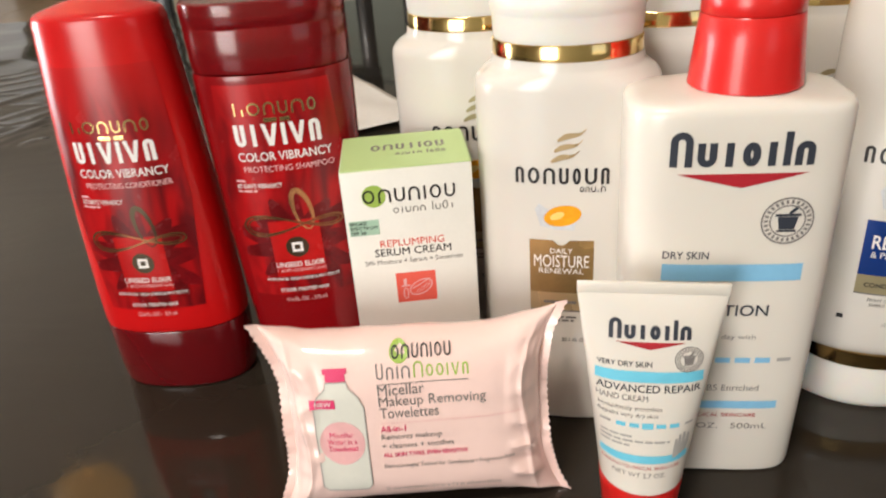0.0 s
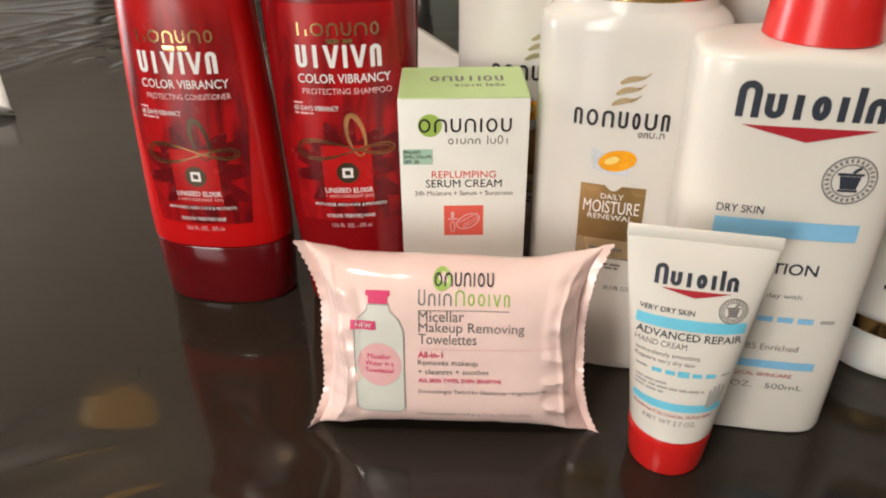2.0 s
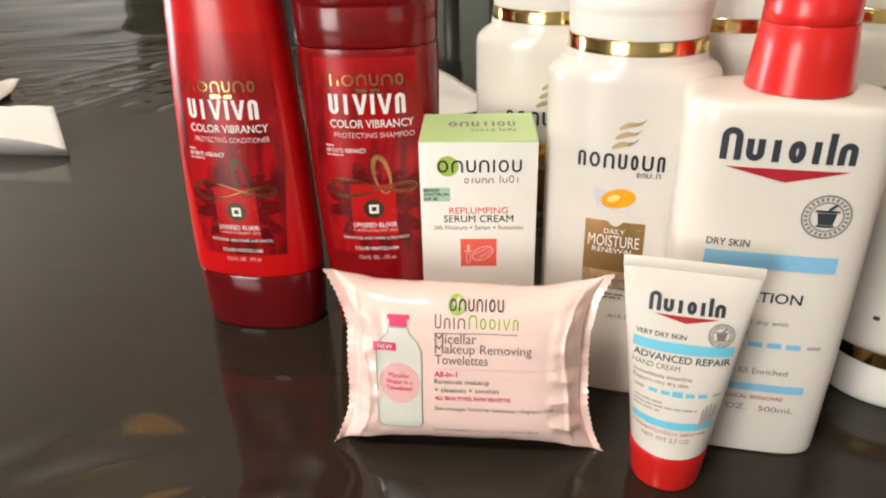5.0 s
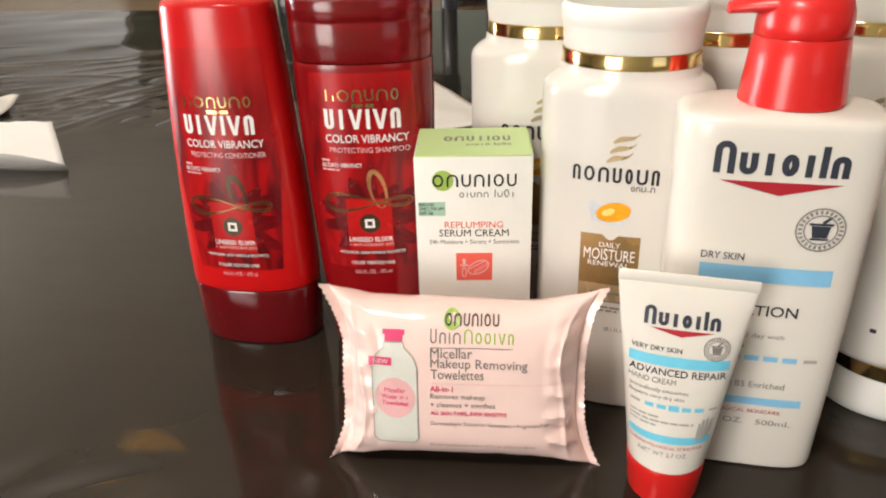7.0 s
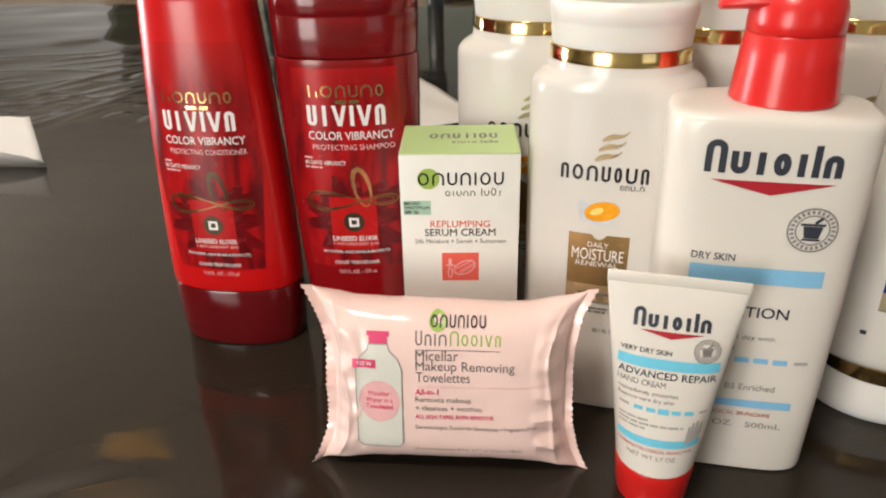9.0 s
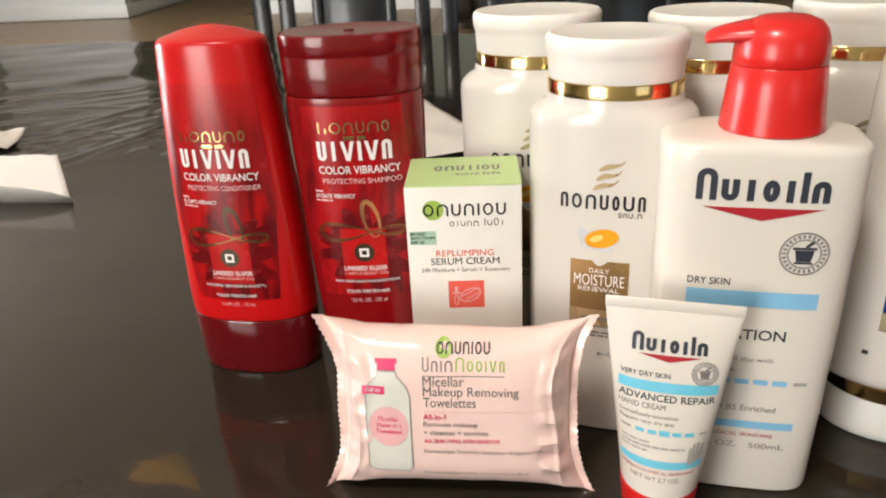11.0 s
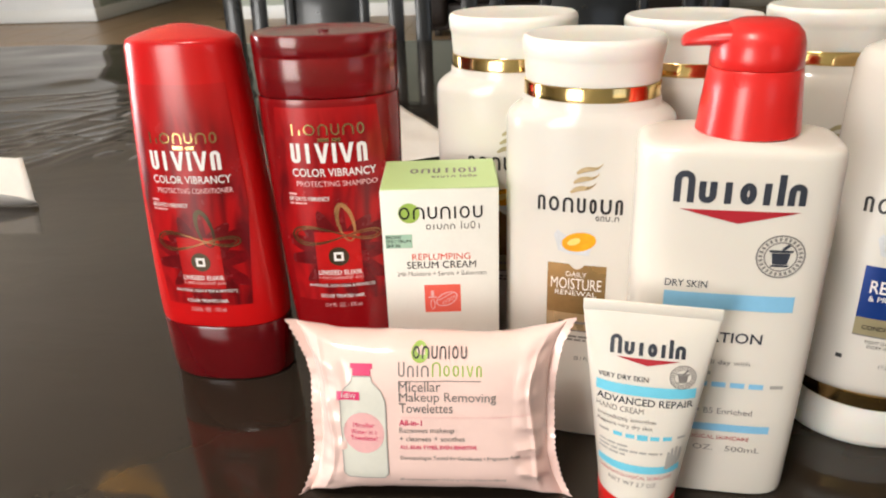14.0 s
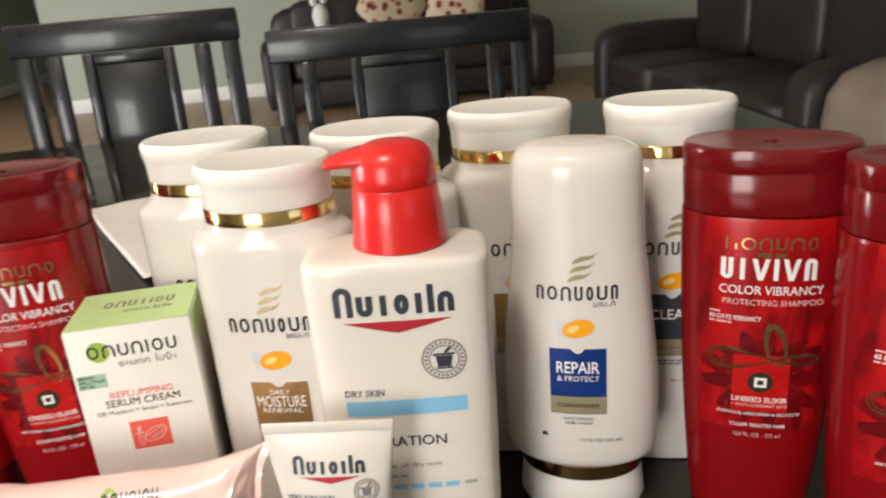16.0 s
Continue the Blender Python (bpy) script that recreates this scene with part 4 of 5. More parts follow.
def carton(x, y, turn):
    """Tall carton; x, y is the middle of its front foot."""
    W, D, H = 0.0307, 0.048, 0.1495
    bt = thing("cream_carton", place(x, y, turn), "tall white cream carton with a pale green top", "carton")
    part("carton_body", slab(-W, 0, 0, W, D, H - 0.0006, 0.0006, 2), CARTON, bt)
    part("top_flap", slab(-W + 0.0004, 0.0004, H - 0.0005, W - 0.0004, D - 0.0004, H, 0.0002, 1), CARTONGREEN, bt, "pale green top flap")
    part("side_flap", slab(W + 0.0001, 0.004, H - 0.016, W + 0.0004, D - 0.004, H - 0.001), CARTONGREEN, bt, "pale green flap edge")
    flat = lambda u, v: 0.0
    P = lambda nm, bm, m, o=0.0002: lay(nm, bm, flat, m, bt, o, 0)
    Ps = lambda nm, bms, m, o=0.0003: [P(nm, b, m, o) for b in bms]
    word = [(0.8, 1), (0.85, 1), (0.7, 1), (0.75, 1), (0.2, 1), (0.75, 1), (0.7, 1)]
    P("green_dot", disc2(-0.0160, 0.1362, 0.0056, 0.0056), INKGREEN)
    Ps("letter_block", bars2(word, 0.0005, 0.1328, 0.0435, 0.0068, 0.24, "onunoou", 0.14), INK, 0.0004)
    Ps("letter_block", bars2([(0.6, 0.8), (0.35, 0.8), (0.6, 0.8), (0.6, 0.8), (0.6, 0.8), (0.3, 0.0), (0.18, 1.2), (0.6, 0.8), (0.6, 1.2), (0.5, 0.8)], 0.0070, 0.1268, 0.0290, 0.0036, 0.2, "oiunnoiuoi", 0.13), INKGREY)
    P("mint_tag", quad2(-0.0292, 0.1165, -0.0150, 0.1243), INKMINT)
    for k, s in enumerate(("BROAD", "SPECTRUM", "SPF 30")):
        P("lettering", text2(s, -0.0287, 0.1221 - 0.0025 * k, (0.0080, 0.0128, 0.0072)[k], 0.0017, 0.01, "L"), INK, 0.0004)
    P("lettering", text2("REPLUMPING", 0.0, 0.1092, 0.0310, 0.0037, 0.002), INKCORAL)
    P("lettering", text2("SERUM CREAM", 0.0, 0.1042, 0.0370, 0.0041, 0.006), INK)
    P("lettering", text2("24h Moisture + Serum + Sunscreen", 0.0, 0.0998, 0.0480, 0.0026, 0.004), INKGREY)
    P("coral_square", quad2(-0.0098, 0.0775, 0.0098, 0.0942), INKCORAL)
    drop = join2(ring2(-0.0055, 0.0825, 0.0011, 0.0005, 0.0030), quad2(-0.0078, 0.0864, -0.0032, 0.0872), quad2(-0.0063, 0.0873, -0.0047, 0.0908), ring2(0.0022, 0.0855, 0.0060, 0.0006, 0.0036, 28), stroke2([(-0.0022, 0.0848), (0.0068, 0.0900)], 0.0005), *[ring2(0.0008 + 0.0021 * k, 0.0832 + 0.0014 * k, 0.0007, 0.0003, 0.0012, -30, 12) for k in range(4)])
    P("fruit_drawing", drop, PINKPALE, 0.0004)
    # wordmark on the top flap
    bm = join2(*bars2(word, 0.002, 0.024, 0.036, 0.008, 0.24), *bars2([(0.6, 0.8), (0.35, 0.8), (0.6, 0.8), (0.6, 0.8), (0.6, 0.8), (0.3, 0.0), (0.18, 1.2), (0.6, 0.8), (0.6, 1.2), (0.5, 0.8)], 0.008, 0.016, 0.024, 0.004, 0.2))
    for p in bm.verts:
        p.co = (p.co.x, p.co.y, H + 0.0002)
    part("top_wordmark", bm, INKGREY, bt)
    return bt


def wipes(m):
    """A soft pack on its long edge: puffed between two crimped, saw-toothed ends."""
    bt = thing("wipes_pack", m, "soft pale pink pack of makeup removing towelettes", "pack")
    HH, HT = 0.0445, 0.0160
    half = lambda v: 0.0566 + 0.0100 * min(1.0, abs(v)) ** 3.2
    rise = lambda u: 0.91 + 0.13 * min(1.0, abs(u)) ** 4
    def puff(u, v, sgn):
        """Half thickness at u, v from -1 to 1: full in the middle, pinched to the ends, with folds drawn in from the seals."""
        a, b = min(1.0, abs(u)), min(1.0, abs(v))
        t = HT * (1 - a ** 6) ** 0.8 * (1 - b ** 5) ** 0.55
        s = max(0.0, (a - 0.70) / 0.30)
        side = 3.0 if u > 0 else 0.0
        fold = 1 - 2.6 * abs(noise.noise(Vector((v * 3.1 + side, a * 1.3 + side, 2.0 + sgn))))
        fine = noise.noise(Vector((v * 9.0 + side, a * 2.5, 7.0 + sgn)))
        t += (0.0030 * fold + 0.0011 * fine) * 4 * s * (1 - s) * (0.35 + 0.65 * (1 - b ** 4))
        # a long crease behind each seal
        t += 0.0016 * math.exp(-((a - 0.86 - 0.03 * math.sin(v * 4 + side)) / 0.022) ** 2) * (1 - b ** 4)
        t += 0.0005 * noise.noise(Vector((u * 3.0, v * 3.4, 5 * sgn))) * (1 - b ** 6)
        return max(0.0, t)
    def height(u, v):
        return HH * v * rise(u) - 0.0016 * max(0.0, v) ** 3 * math.exp(-((u - 0.45) / 0.3) ** 2) + 0.0006 * noise.noise(Vector((u * 5, v * 2, 1)))
    nu, nv = 110, 60
    bm = bmesh.new()
    sides = []
    for sgn in (-1, 1):
        g = []
        for j in range(nv + 1):
            row = []
            for i in range(nu + 1):
                u, v = math.sin(math.pi / 2 * (2 * i / nu - 1) * 0.98) / math.sin(math.pi / 2 * 0.98), math.sin(math.pi / 2 * (2 * j / nv - 1))
                row.append(bm.verts.new((u * half(v), sgn * (puff(u, v, sgn) + 0.0002), height(u, v))))
            g.append(row)
        sides.append(g)
        for j in range(nv):
            for i in range(nu):
                q = (g[j][i], g[j][i + 1], g[j + 1][i + 1], g[j + 1][i])
                bm.faces.new(q if sgn < 0 else q[::-1])
    a, b = sides
    for i in range(nu):
        bm.faces.new((a[0][i + 1], a[0][i], b[0][i], b[0][i + 1]))
        bm.faces.new((a[nv][i], a[nv][i + 1], b[nv][i + 1], b[nv][i]))
    for j in range(nv):
        bm.faces.new((a[j][0], a[j + 1][0], b[j + 1][0], b[j][0]))
        bm.faces.new((a[j + 1][nu], a[j][nu], b[j][nu], b[j + 1][nu]))
    part("pack_body", bm, PINK, bt)
    for sx in (-1, 1):
        bm = bmesh.new()
        n = 64
        vs = []
        for k in range(n + 1):
            v = -1 + 2 * k / n
            inner = half(v) - 0.0012
            outer = half(v) + 0.0040 + 0.0010 * noise.noise(Vector((v * 4, sx * 3, 2))) + (0.00055 if k % 2 else -0.00035)
            wav = 0.0016 * math.sin(v * 7 + sx) + 0.0014 * noise.noise(Vector((v * 8, sx, 7)))
            col = []
            for r in range(4):
                q = r / 3
                col.append((inner * (1 - q) + outer * q, wav * q - 0.003 * q * v * v, height(1.0, v) * (1 + 0.03 * q)))
            vs.append([(bm.verts.new((sx * x, y - 0.0003, z)), bm.verts.new((sx * x, y + 0.0003, z))) for x, y, z in col])
        for k in range(n):
            for r in range(3):
                for s in (0, 1):
                    q = (vs[k][r][s], vs[k][r + 1][s], vs[k + 1][r + 1][s], vs[k + 1][r][s])
                    bm.faces.new(q if (s == 0) == (sx > 0) else q[::-1])
            bm.faces.new((vs[k][3][0], vs[k][3][1], vs[k + 1][3][1], vs[k + 1][3][0]))
        part("crimped_end", bm, PINK, bt, "saw-toothed sealed end")
    def f(x, z):
        u = x / 0.0555
        v = z / (HH * rise(u))
        u = x / half(v)
        return -(puff(u, z / (HH * rise(u)), -1) + 0.0002)
    def P(nm, bm, mt, o=0.0004):
        for p in bm.verts:
            p.co.x += 0.0024
            p.co.y = (p.co.y - 0.045) * 1.04 + 0.0068
        return lay(nm, bm, f, mt, bt, o, 0.004)
    Ps = lambda nm, bms, m, o=0.0003: [P(nm, b, m, o) for b in bms]
    P("green_dot", disc2(-0.0065, 0.0716, 0.0040, 0.0040), INKGREEN)
    Ps("letter_block", bars2([(0.8, 1), (0.85, 1), (0.7, 1), (0.75, 1), (0.2, 1), (0.75, 1), (0.7, 1)], 0.0030, 0.0694, 0.0255, 0.0046, 0.24, "onunoou", 0.14), INK, 0.0007)
    Ps("letter_block", bars2([(0.6, 1.1), (0.6, 0.85), (0.18, 0.85), (0.7, 0.85)], -0.0095, 0.0616, 0.0145, 0.0058, 0.24, "unin", 0.12), INKGREY)
    Ps("letter_block", bars2([(0.8, 1.1), (0.6, 0.85), (0.6, 0.85), (0.18, 0.85), (0.65, 0.85), (0.5, 0.85)], 0.0110, 0.0616, 0.0235, 0.0058, 0.24, "noouvn", 0.12), INKGREEN)
    P("rule", quad2(-0.0168, 0.0594, 0.0225, 0.0597), INKGREY)
    for s, v, w, h in (("Micellar", 0.0546, 0.0200, 0.0048), ("Makeup Removing", 0.0484, 0.0462, 0.0058), ("Towelettes", 0.0444, 0.0255, 0.0046)):
        P("lettering", text2(s, -0.0168, v, w, h, 0.0, "L"), INKGREY)
    P("rule", quad2(-0.0168, 0.0420, 0.0450, 0.0422), PINKPALE)
    P("lettering", text2("All-in-1", -0.0172, 0.0380, 0.0110, 0.0029, 0.01, "L"), PINKDEEP)
    P("lettering", text2("Removes makeup", -0.0172, 0.0336, 0.0265, 0.0034, 0.0, "L"), INKGREY)
    P("lettering", text2("+ cleanses + soothes", -0.0172, 0.0302, 0.0315, 0.0025, 0.0, "L"), INKGREY)
    P("lettering", text2("ALL SKIN TYPES, EVEN SENSITIVE", -0.0172, 0.0258, 0.0372, 0.0023, 0.012, "L"), PINKDEEP)
    P("lettering", text2("Dermatologist Tested for Gentleness \u2022 Fragrance-Free", -0.0172, 0.0200, 0.0580, 0.0026, 0.0, "L"), INKGREY)
    P("lettering", text2("25 wet towelettes \u2022 5.9 in. x 7.1 in. (15cm x 18cm)", -0.0180, 0.0082, 0.0520, 0.0022, 0.0, "L"), INKGREY)
    bo = [(-0.011, 0.013), (-0.009, 0.0105), (0.009, 0.0105), (0.011, 0.013), (0.011, 0.050), (0.0090, 0.055), (0.0050, 0.0590), (0.0045, 0.0615), (-0.0045, 0.0615), (-0.0050, 0.0590), (-0.0090, 0.055), (-0.011, 0.050)]
    P("bottle_print", poly2([(u - 0.0345, v) for u, v in bo]), WATERINK)
    P("bottle_outline", stroke2([(u - 0.0345, v) for u, v in bo], 0.0005, True), INKLIGHT, 0.0006)
    P("bottle_cap_print", join2(quad2(-0.0388, 0.0618, -0.0302, 0.0650), quad2(-0.0398, 0.0650, -0.0292, 0.0672)), PINKDEEP)
    P("pink_disc", disc2(-0.0345, 0.0340, 0.0100, 0.0100), PINKPALE, 0.0006)
    for s, v, w in (("Micellar", 0.0368, 0.0105), ("Water in a", 0.0336, 0.0130), ("Towelette!", 0.0304, 0.0132)):
        P("lettering", text2(s, -0.0345, v, w, 0.0023, 0.012), PINKDEEP, 0.0008)
    P("new_tag", quad2(-0.0470, 0.0502, -0.0358, 0.0542), PINKDEEP, 0.0007)
    P("lettering", text2("NEW", -0.0410, 0.0511, 0.0072, 0.0022, 0.005), INKWHITE, 0.0009)
    return bt


conditioner_red(-0.1515, 0.4000, -3)
shampoo_red(-0.0675, 0.3950, 5)
for sx, sy in ((0.3235, 0.3127), (0.3710, 0.2535)):
    sh = shampoo_red(sx, sy, -22.5, 0.0128)
    sh.scale = (1, 1, 0.968)
shampoo_white(0.0765, 0.3520, -13, "moisture", "white shampoo bottle with a bronze label and frosted cap")
shampoo_white(0.0377, 0.4150, -8, "plain", "white shampoo bottle with frosted cap and gold band", 1.05, 0.99)
shampoo_white(0.1345, 0.3980, -8, "plain", "white shampoo bottle with frosted cap and gold band", 1.05, 0.984)
shampoo_white(0.2160, 0.4160, -8, "plain", "white shampoo bottle with frosted cap and gold band", 1.06, 0.985)
shampoo_white(0.3030, 0.3870, -14, "clean", "white shampoo bottle with a dark navy label", 1.06, 0.985)
cw = conditioner_white(0.2360, 0.3452, -18)
cw.scale = (0.985, 0.985, 0.985)
lotion(0.1372, 0.3055, -7)
tb = tube(0.0978, 0.2660, -10)
tb.scale = (0.985, 0.985, 0.985)
carton(-0.0005, 0.3325, 4)
pk = wipes(pose(-0.0035, 0.2850, T + 0.0475, -9, 0, 1))
pk.scale = (1.02, 1.05, 1.05)


# ---- loose paper on the table ----
def paper(name, m, w, d, curl, label, seed):
    bm = bmesh.new()
    nx, ny = 26, 20
    g = []
    for j in range(ny + 1):
        row = []
        for i in range(nx + 1):
            x, y = w * (i / nx - 0.5), d * (j / ny - 0.5)
            q = Vector((x * 14 + seed, y * 14, seed))
            row.append(bm.verts.new((x, y, 0.0015 + curl * max(0.0, 0.5 + noise.noise(q) + 0.5 * noise.noise(q * 2.7)))))
        g.append(row)
    for j in range(ny):
        for i in range(nx):
            bm.faces.new((g[j][i], g[j][i + 1], g[j + 1][i + 1], g[j + 1][i]))
    ob = part(name, bm, PAPER)
    so = ob.modifiers.new('thickness', 'SOLIDIFY')
    so.thickness, so.offset = 0.0005, 1
    ob.matrix_world = m
    return tagged(ob, label, "paper")


def folded_napkin(x, y, turn, length, label):
    """A stiff paper standing on its long edge: a folded lip in front, a leaning face, the rim curled back."""
    bm = bmesh.new()
    n, g = 22, []
    for i in range(n + 1):
        s = i / n
        fold = 0.008 + 0.028 * s ** 0.8 + 0.002 * noise.noise(Vector((s * 9, 1, 2)))
        top = 0.045 - 0.004 * s + 0.0012 * noise.noise(Vector((s * 7, 5, 2)))
        prof = [(0.0, 0.0, 0.0), (0.001, -0.006, fold), (-0.013, 0.014, (fold + top) / 2 + 0.001), (-0.025, 0.030, top), (-0.030, 0.036, top * 0.92), (-0.036, 0.039, top * 0.8)]
        row = []
        for r, (dx, dy, dz) in enumerate(prof):
            w = 0.0012 * noise.noise(Vector((s * 12, r * 1.7, 8))) * (r > 0)
            row.append(bm.verts.new((-s * length + dx * (1 - s), dy + w, dz + w)))
        g.append(row)
    for a, b in zip(g, g[1:]):
        for r in range(5):
            bm.faces.new((a[r], a[r + 1], b[r + 1], b[r]))
    ob = part("paper_napkin", bm, PAPER)
    so = ob.modifiers.new('thickness', 'SOLIDIFY')
    so.thickness = 0.0006
    ob.matrix_world = pose(x, y, T + 0.001, 0, 0, turn)
    return tagged(ob, label, "paper")


folded_napkin(-0.472, 0.698, 0, 0.21, "folded white paper napkin standing on the black sheet")
paper("paper_scrap", pose(-0.775, 0.905, T + 0.004, 0, 0, 14), 0.18, 0.09, 0.012, "small white paper scrap on the black sheet", 3)
sheet = paper("printed_sheet", pose(-0.158, 1.0, T + 0.004, 0, 0, -63), 0.38, 0.145, 0.0025, "folded white printed sheet lying on the black sheet", 8)


# ---- lamps ----
# rim round the added overhead fill; no lamp is known here
cl = thing("overhead_fill_rim", pose(-0.55, -0.6, 2.7), "round white rim round the added warm overhead fill light", "lamp")
part("rim", loft([ring(z, a, a, 2, 40) for z, a in ((-0.002, 0.40), (-0.04, 0.40), (-0.04, 0.38), (-0.002, 0.38))], False), TRIM, cl)
pl_ = thing("pendant_lamp", pose(-1.06, 1.57, 2.7), "small pendant lamp with an amber glass bowl over the table", "lamp")
part("canopy", loft([ring(z, a, a, 2, 24) for z, a in ((-0.002, 0.06), (-0.025, 0.05))]), TRIM, pl_)
part("stem", loft([ring(z, 0.003, 0.003, 2, 10) for z in (-0.025, -0.64)]), TRIM, pl_)
part("socket", loft([ring(z, a, a, 2, 20) for z, a in ((-0.64, 0.010), (-0.655, 0.012))]), TRIM, pl_)
part("bowl_shade", loft([ring(z, a, a, 2, 40) for z, a in ((-0.665, 0.105), (-0.70, 0.097), (-0.74, 0.07), (-0.76, 0.03), (-0.763, 0.005), (-0.758, 0.005), (-0.755, 0.03), (-0.735, 0.065), (-0.697, 0.092), (-0.665, 0.100))], False), AMBERGLASS, pl_, "glowing amber glass bowl")


# ---- chairs ----
def chair(x, y, turn, W, H):
    """Dining chair seen from its front: its seat towards the table, its back away."""
    c = thing("dining_chair", pose(x, y, 0, 0, 0, turn), "black painted wooden dining chair with a panelled back", "chair", "chairs at the table")
    hw = W / 2
    lean = 0.05
    def bar(name, x0, z0, x1, z1, y0, y1, bev=0.003):
        bm = slab(x0, y0, z0, x1, y1, z1, bev)
        for v in bm.verts:
            v.co.y += lean * max(0.0, (v.co.z - 0.47)) / 0.5
        part(name, bm, CHAIRBLACK, c)
    for s in (-1, 1):
        bar("back_post", s * (hw - 0.022) - 0.020, 0, s * (hw - 0.022) + 0.020, H - 0.004, 0, 0.036)
        bar("front_leg", s * (hw - 0.03) - 0.02, 0, s * (hw - 0.03) + 0.02, 0.44, -0.42, -0.38)
        bar("side_rail", s * (hw - 0.03) - 0.012, 0.37, s * (hw - 0.03) + 0.012, 0.43, -0.378, -0.002)
        bar("slat", s * (hw - 0.090) - 0.019, 0.545, s * (hw - 0.090) + 0.019, H - 0.078, 0.006, 0.026)
    bar("top_rail", -hw - 0.004, H - 0.076, hw + 0.004, H, -0.002, 0.034, 0.006)
    bar("lower_rail", -hw + 0.044, 0.49, hw - 0.044, 0.543, 0.004, 0.030)
    pw = hw * 0.40
    bar("panel_frame", -pw, 0.545, -pw + 0.024, H - 0.078, 0.000, 0.030)
    bar("panel_frame", pw - 0.024, 0.545, pw, H - 0.078, 0.000, 0.030)
    bar("panel_frame", -pw + 0.025, H - 0.102, pw - 0.025, H - 0.078, 0.000, 0.030)
    bar("panel", -pw + 0.025, 0.545, pw - 0.025, H - 0.103, 0.010, 0.024, 0.004)
    bm = slab(-hw + 0.004, -0.43, 0.442, hw - 0.004, -0.004, 0.480, 0.012)
    part("seat", bm, CHAIRBLACK, c)
    return c


chair(-0.410, 1.862, 4, 0.525, 1.030)
chair(0.245, 1.822, 2, 0.640, 0.970)


# ---- sofas ----
def cushion(x0, y0, z0, x1, y1, z1, puff, seed):
    bm = slab(x0, y0, z0, x1, y1, z1)
    bmesh.ops.subdivide_edges(bm, edges=bm.edges[:], cuts=9, use_grid_fill=True)
    cx, cy, cz = (x0 + x1) / 2, (y0 + y1) / 2, (z0 + z1) / 2
    hx, hy, hz = (x1 - x0) / 2, (y1 - y0) / 2, (z1 - z0) / 2
    for v in bm.verts:
        u = Vector(((v.co.x - cx) / hx, (v.co.y - cy) / hy, (v.co.z - cz) / hz))
        m = max(abs(u.x), abs(u.y), abs(u.z))
        k = (abs(u.x) ** 6 + abs(u.y) ** 6 + abs(u.z) ** 6) ** (1 / 6) / max(m, 1e-6)
        s = u / k
        soft = 1 + puff * (1 - s.x ** 2) * (1 - s.y ** 2) * 0.5 + 0.02 * noise.noise(s * 2.5 + Vector((seed, 0, 0)))
        v.co = (cx + s.x * hx, cy + s.y * hy, cz + s.z * hz * soft)
    return bm


def sofa(m, length, depth, seats, label):
    """Along x, facing -y, its front foot line at y = 0."""
    s = thing("leather_sofa", m, label, "sofa")
    part("base", slab(0.02, 0.06, 0.05, length - 0.02, depth - 0.02, 0.28, 0.03, 3), LEATHER, s)
    for k in (0, 1):
        x0 = k * (length - 0.24)
        part("arm", cushion(x0, 0.0, 0.06, x0 + 0.24, depth - 0.1, 0.64, 0.15, k), LEATHER, s)
    part("back", cushion(0.05, depth - 0.26, 0.2, length - 0.05, depth, 0.92, 0.1, 5), LEATHER, s)
    w = (length - 0.5) / seats
    for k in range(seats):
        x0 = 0.25 + k * w
        part("seat_cushion", cushion(x0, 0.02, 0.27, x0 + w - 0.01, depth - 0.27, 0.48, 0.25, 7 + k), LEATHER, s)
        part("back_cushion", cushion(x0, depth - 0.42, 0.46, x0 + w - 0.01, depth - 0.2, 0.95, 0.2, 17 + k), LEATHER, s)
    for fx in (0.1, length - 0.16):
        for fy in (0.1, depth - 0.16):
            part("foot", slab(fx, fy, 0, fx + 0.06, fy + 0.06, 0.06, 0.004), METAL, s)
    return s


sofa(pose(-0.70, 6.75, 0), 2.62, 0.98, 2, "dark brown leather loveseat against the sage wall")
sofa(pose(1.78, 5.3, 0, 0, 0, -90), 2.7, 1.05, 3, "long dark brown leather sofa")
# rounded tan armchair
ch = thing("barrel_armchair", pose(2.13, 2.30, 0, 0, 0, 0), "rounded tan leather armchair catching a soft highlight", "armchair")
part("shell", loft([ring(z, a, b, 2.4, 40) for z, a, b in ((0.05, 0.34, 0.34), (0.25, 0.39, 0.38), (0.48, 0.41, 0.38), (0.59, 0.40, 0.36), (0.66, 0.36, 0.32), (0.705, 0.27, 0.24), (0.72, 0.12, 0.10), (0.722, 0.01, 0.01))]), TANLEATHER, ch)
ch.scale = (1, 1, 0.95)
part("foot_ring", loft([ring(z, a, a, 2, 32) for z, a in ((0, 0.30), (0.048, 0.30))]), METAL, ch)


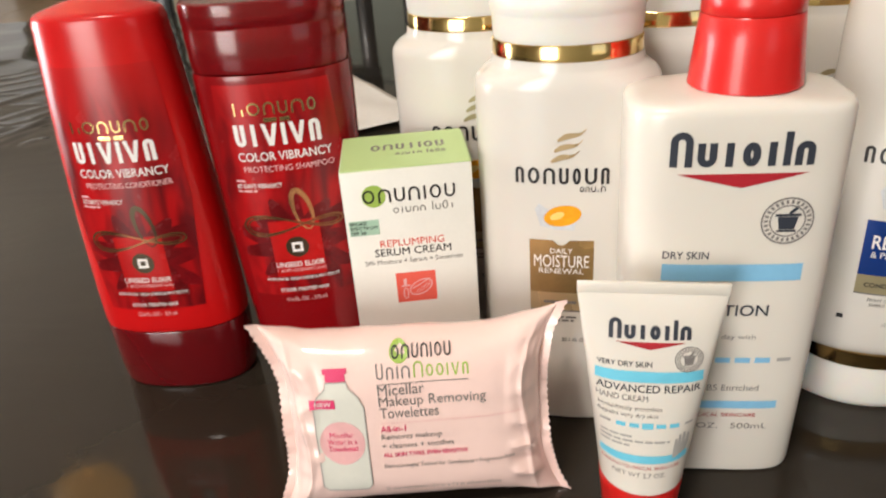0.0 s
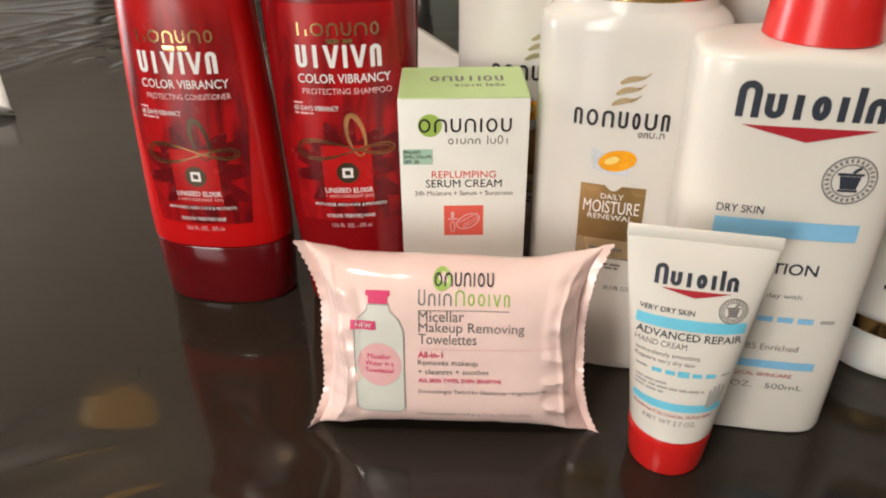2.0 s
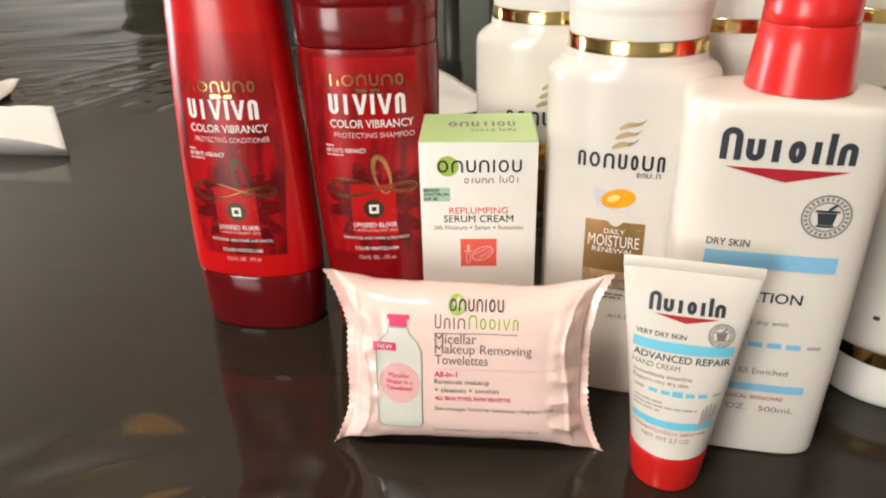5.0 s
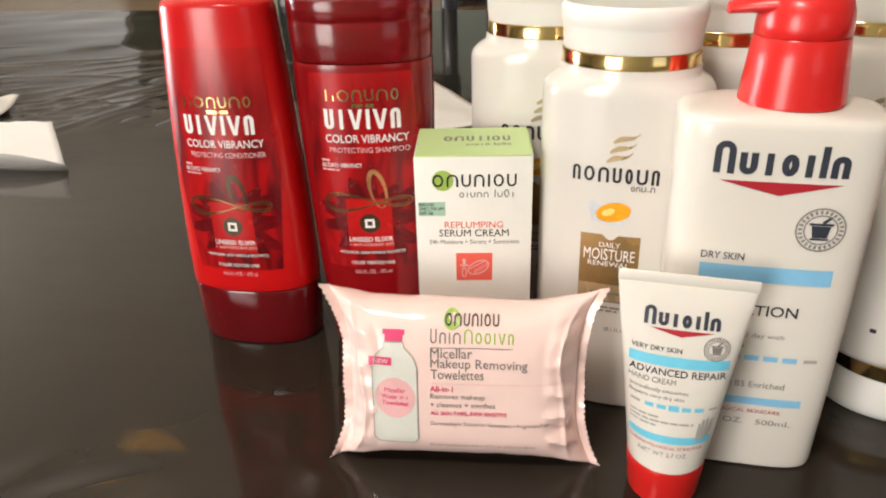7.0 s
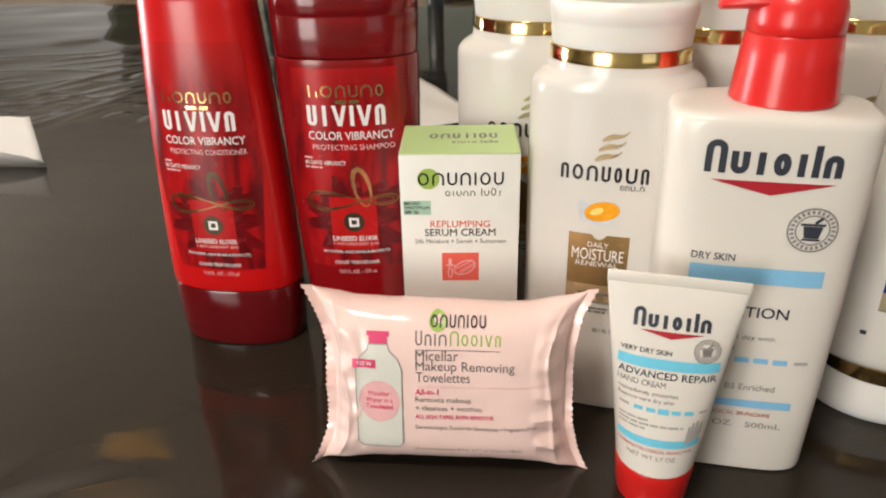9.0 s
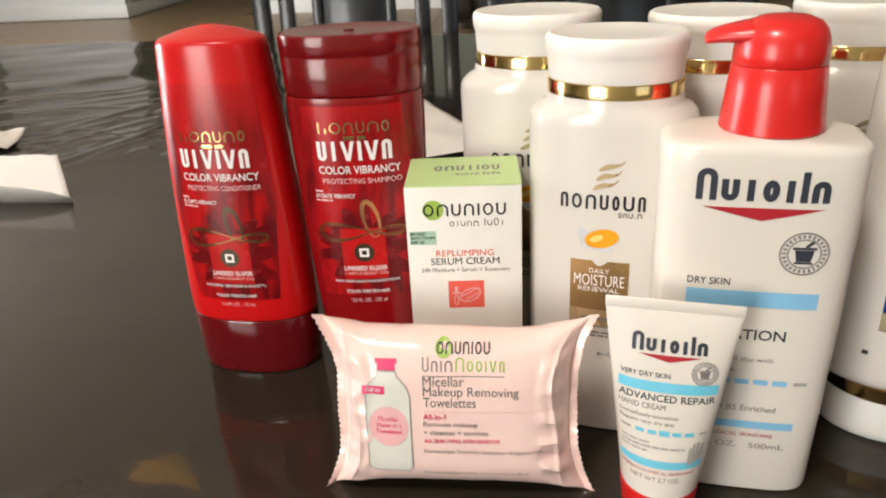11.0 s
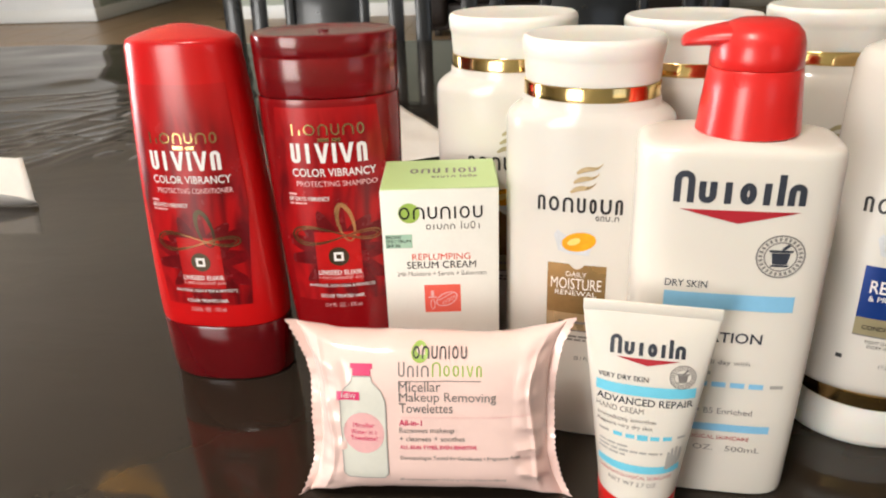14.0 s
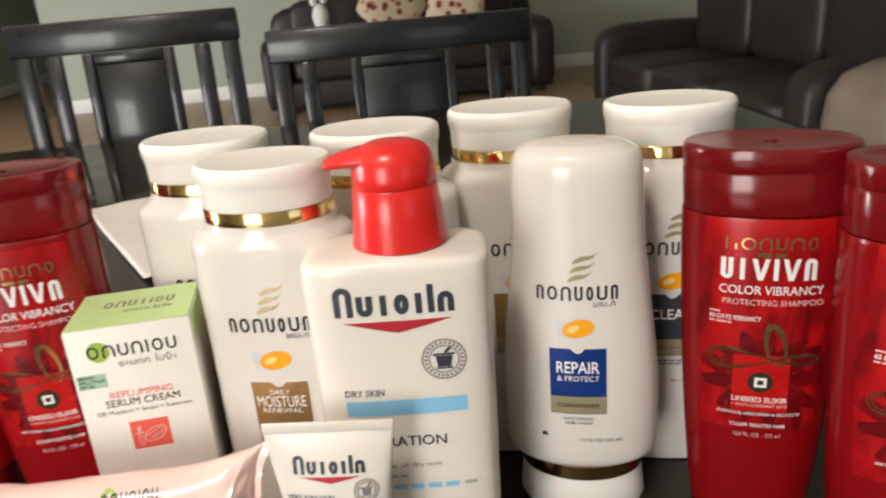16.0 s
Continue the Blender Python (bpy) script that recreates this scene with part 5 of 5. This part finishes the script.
# ---- on the loveseat ----
def pillow():
    bm = cushion(-0.26, -0.09, -0.26, 0.26, 0.09, 0.26, 0.0, 3)
    for v in bm.verts:
        e = max(abs(v.co.x), abs(v.co.z)) / 0.26
        v.co.y *= 0.35 + 0.65 * (1 - e ** 4)
    m = mat("patterned_pillow_fabric", (0.45, 0.36, 0.24), 0.85, var=0.1)
    nt = m.node_tree
    tc, vo, cr = nt.nodes.new("ShaderNodeTexCoord"), nt.nodes.new("ShaderNodeTexVoronoi"), nt.nodes.new("ShaderNodeValToRGB")
    vo.inputs["Scale"].default_value = 13
    nt.links.new(tc.outputs["Object"], vo.inputs["Vector"])
    nt.links.new(vo.outputs["Distance"], cr.inputs[0])
    cr.color_ramp.interpolation = "CONSTANT"
    e = cr.color_ramp.elements
    e[0].color, e[1].color = (0.05, 0.04, 0.03, 1), (0.62, 0.52, 0.38, 1)
    e[1].position = 0.42
    k = e.new(0.28)
    k.color = (0.45, 0.13, 0.06, 1)
    nt.links.new(cr.outputs[0], nt.nodes["Principled BSDF"].inputs["Base Color"])
    return bm, m


pb, pm = pillow()
p = part("throw_pillow", pb, pm)
p.matrix_world = pose(0.50, 7.12, 0.84, -18, 45, 4)
tagged(p, "patterned beige throw pillow leaning on the back of the loveseat", "pillow")
p2_ = part("throw_pillow", *pillow())
p2_.matrix_world = pose(1.08, 7.14, 0.76, -18, 14, -6)
tagged(p2_, "patterned beige throw pillow beside another on the loveseat", "pillow")
bm = bmesh.new()
for x, y, z, r in ((0, 0, 0.09, 0.085), (0, -0.02, 0.21, 0.065), (-0.045, 0, 0.30, 0.03), (0.035, 0, 0.31, 0.03), (0.08, -0.05, 0.05, 0.045), (-0.08, -0.05, 0.05, 0.045)):
    bmesh.ops.create_icosphere(bm, subdivisions=2, radius=r, matrix=Matrix.Translation((x, y, z)) @ Matrix.Diagonal((1, 1, 1.15, 1)))
pl = part("plush_toy", bm, PLUSH)
pl.matrix_world = pose(-0.14, 7.0, 0.50, 0, 0, 0) @ Matrix.Diagonal((1.15, 1.15, 1.5, 1))
tagged(pl, "small white plush toy sitting on the loveseat", "plush toy")

# ---- floor tiles ----
size = 0.45
first = part("floor_tile", slab(0.003, 0.003, -0.004, size - 0.003, size - 0.003, 0.0, 0.0015, 1), FLOOR, fl)
placed = 0
rest_v, rest_f = [], []
for j in range(-9, 28):
    for i in range(-15, 11):
        x, y = i * size, 1.6 + j * size
        x1, y1 = min(x + size, RIGHT), min(y + size, 8.34 if not -4.6 < x < -3.4 else 14.8)
        if x < LEFT or y < NEAR or x1 - x < 0.05 or y1 - y < 0.05:
            continue
        if j >= 0 and -11 <= i < 7 and y1 - y > 0.44 and placed < 300:
            ob = new("floor_tile", first.data) if placed else first
            ob.parent = fl
            ob.location = (x, y, 0)
            placed += 1
        else:
            k = len(rest_v)
            for z, e in ((-0.004, 0.003), (-0.0012, 0.003), (0.0, 0.0045)):
                rest_v += [(x + e, y + e, z), (x1 - e, y + e, z), (x1 - e, y1 - e, z), (x + e, y1 - e, z)]
            for q in (0, 4):
                rest_f += [(k + q + a, k + q + (a + 1) % 4, k + q + 4 + (a + 1) % 4, k + q + 4 + a) for a in range(4)]
            rest_f.append((k + 8, k + 9, k + 10, k + 11))
me = bpy.data.meshes.new("floor_tiles")
me.from_pydata(rest_v, [], rest_f)
me.materials.append(FLOOR)
rest = new("floor_tiles", me)
rest.parent = fl
tagged(rest, "", kind="stuff")
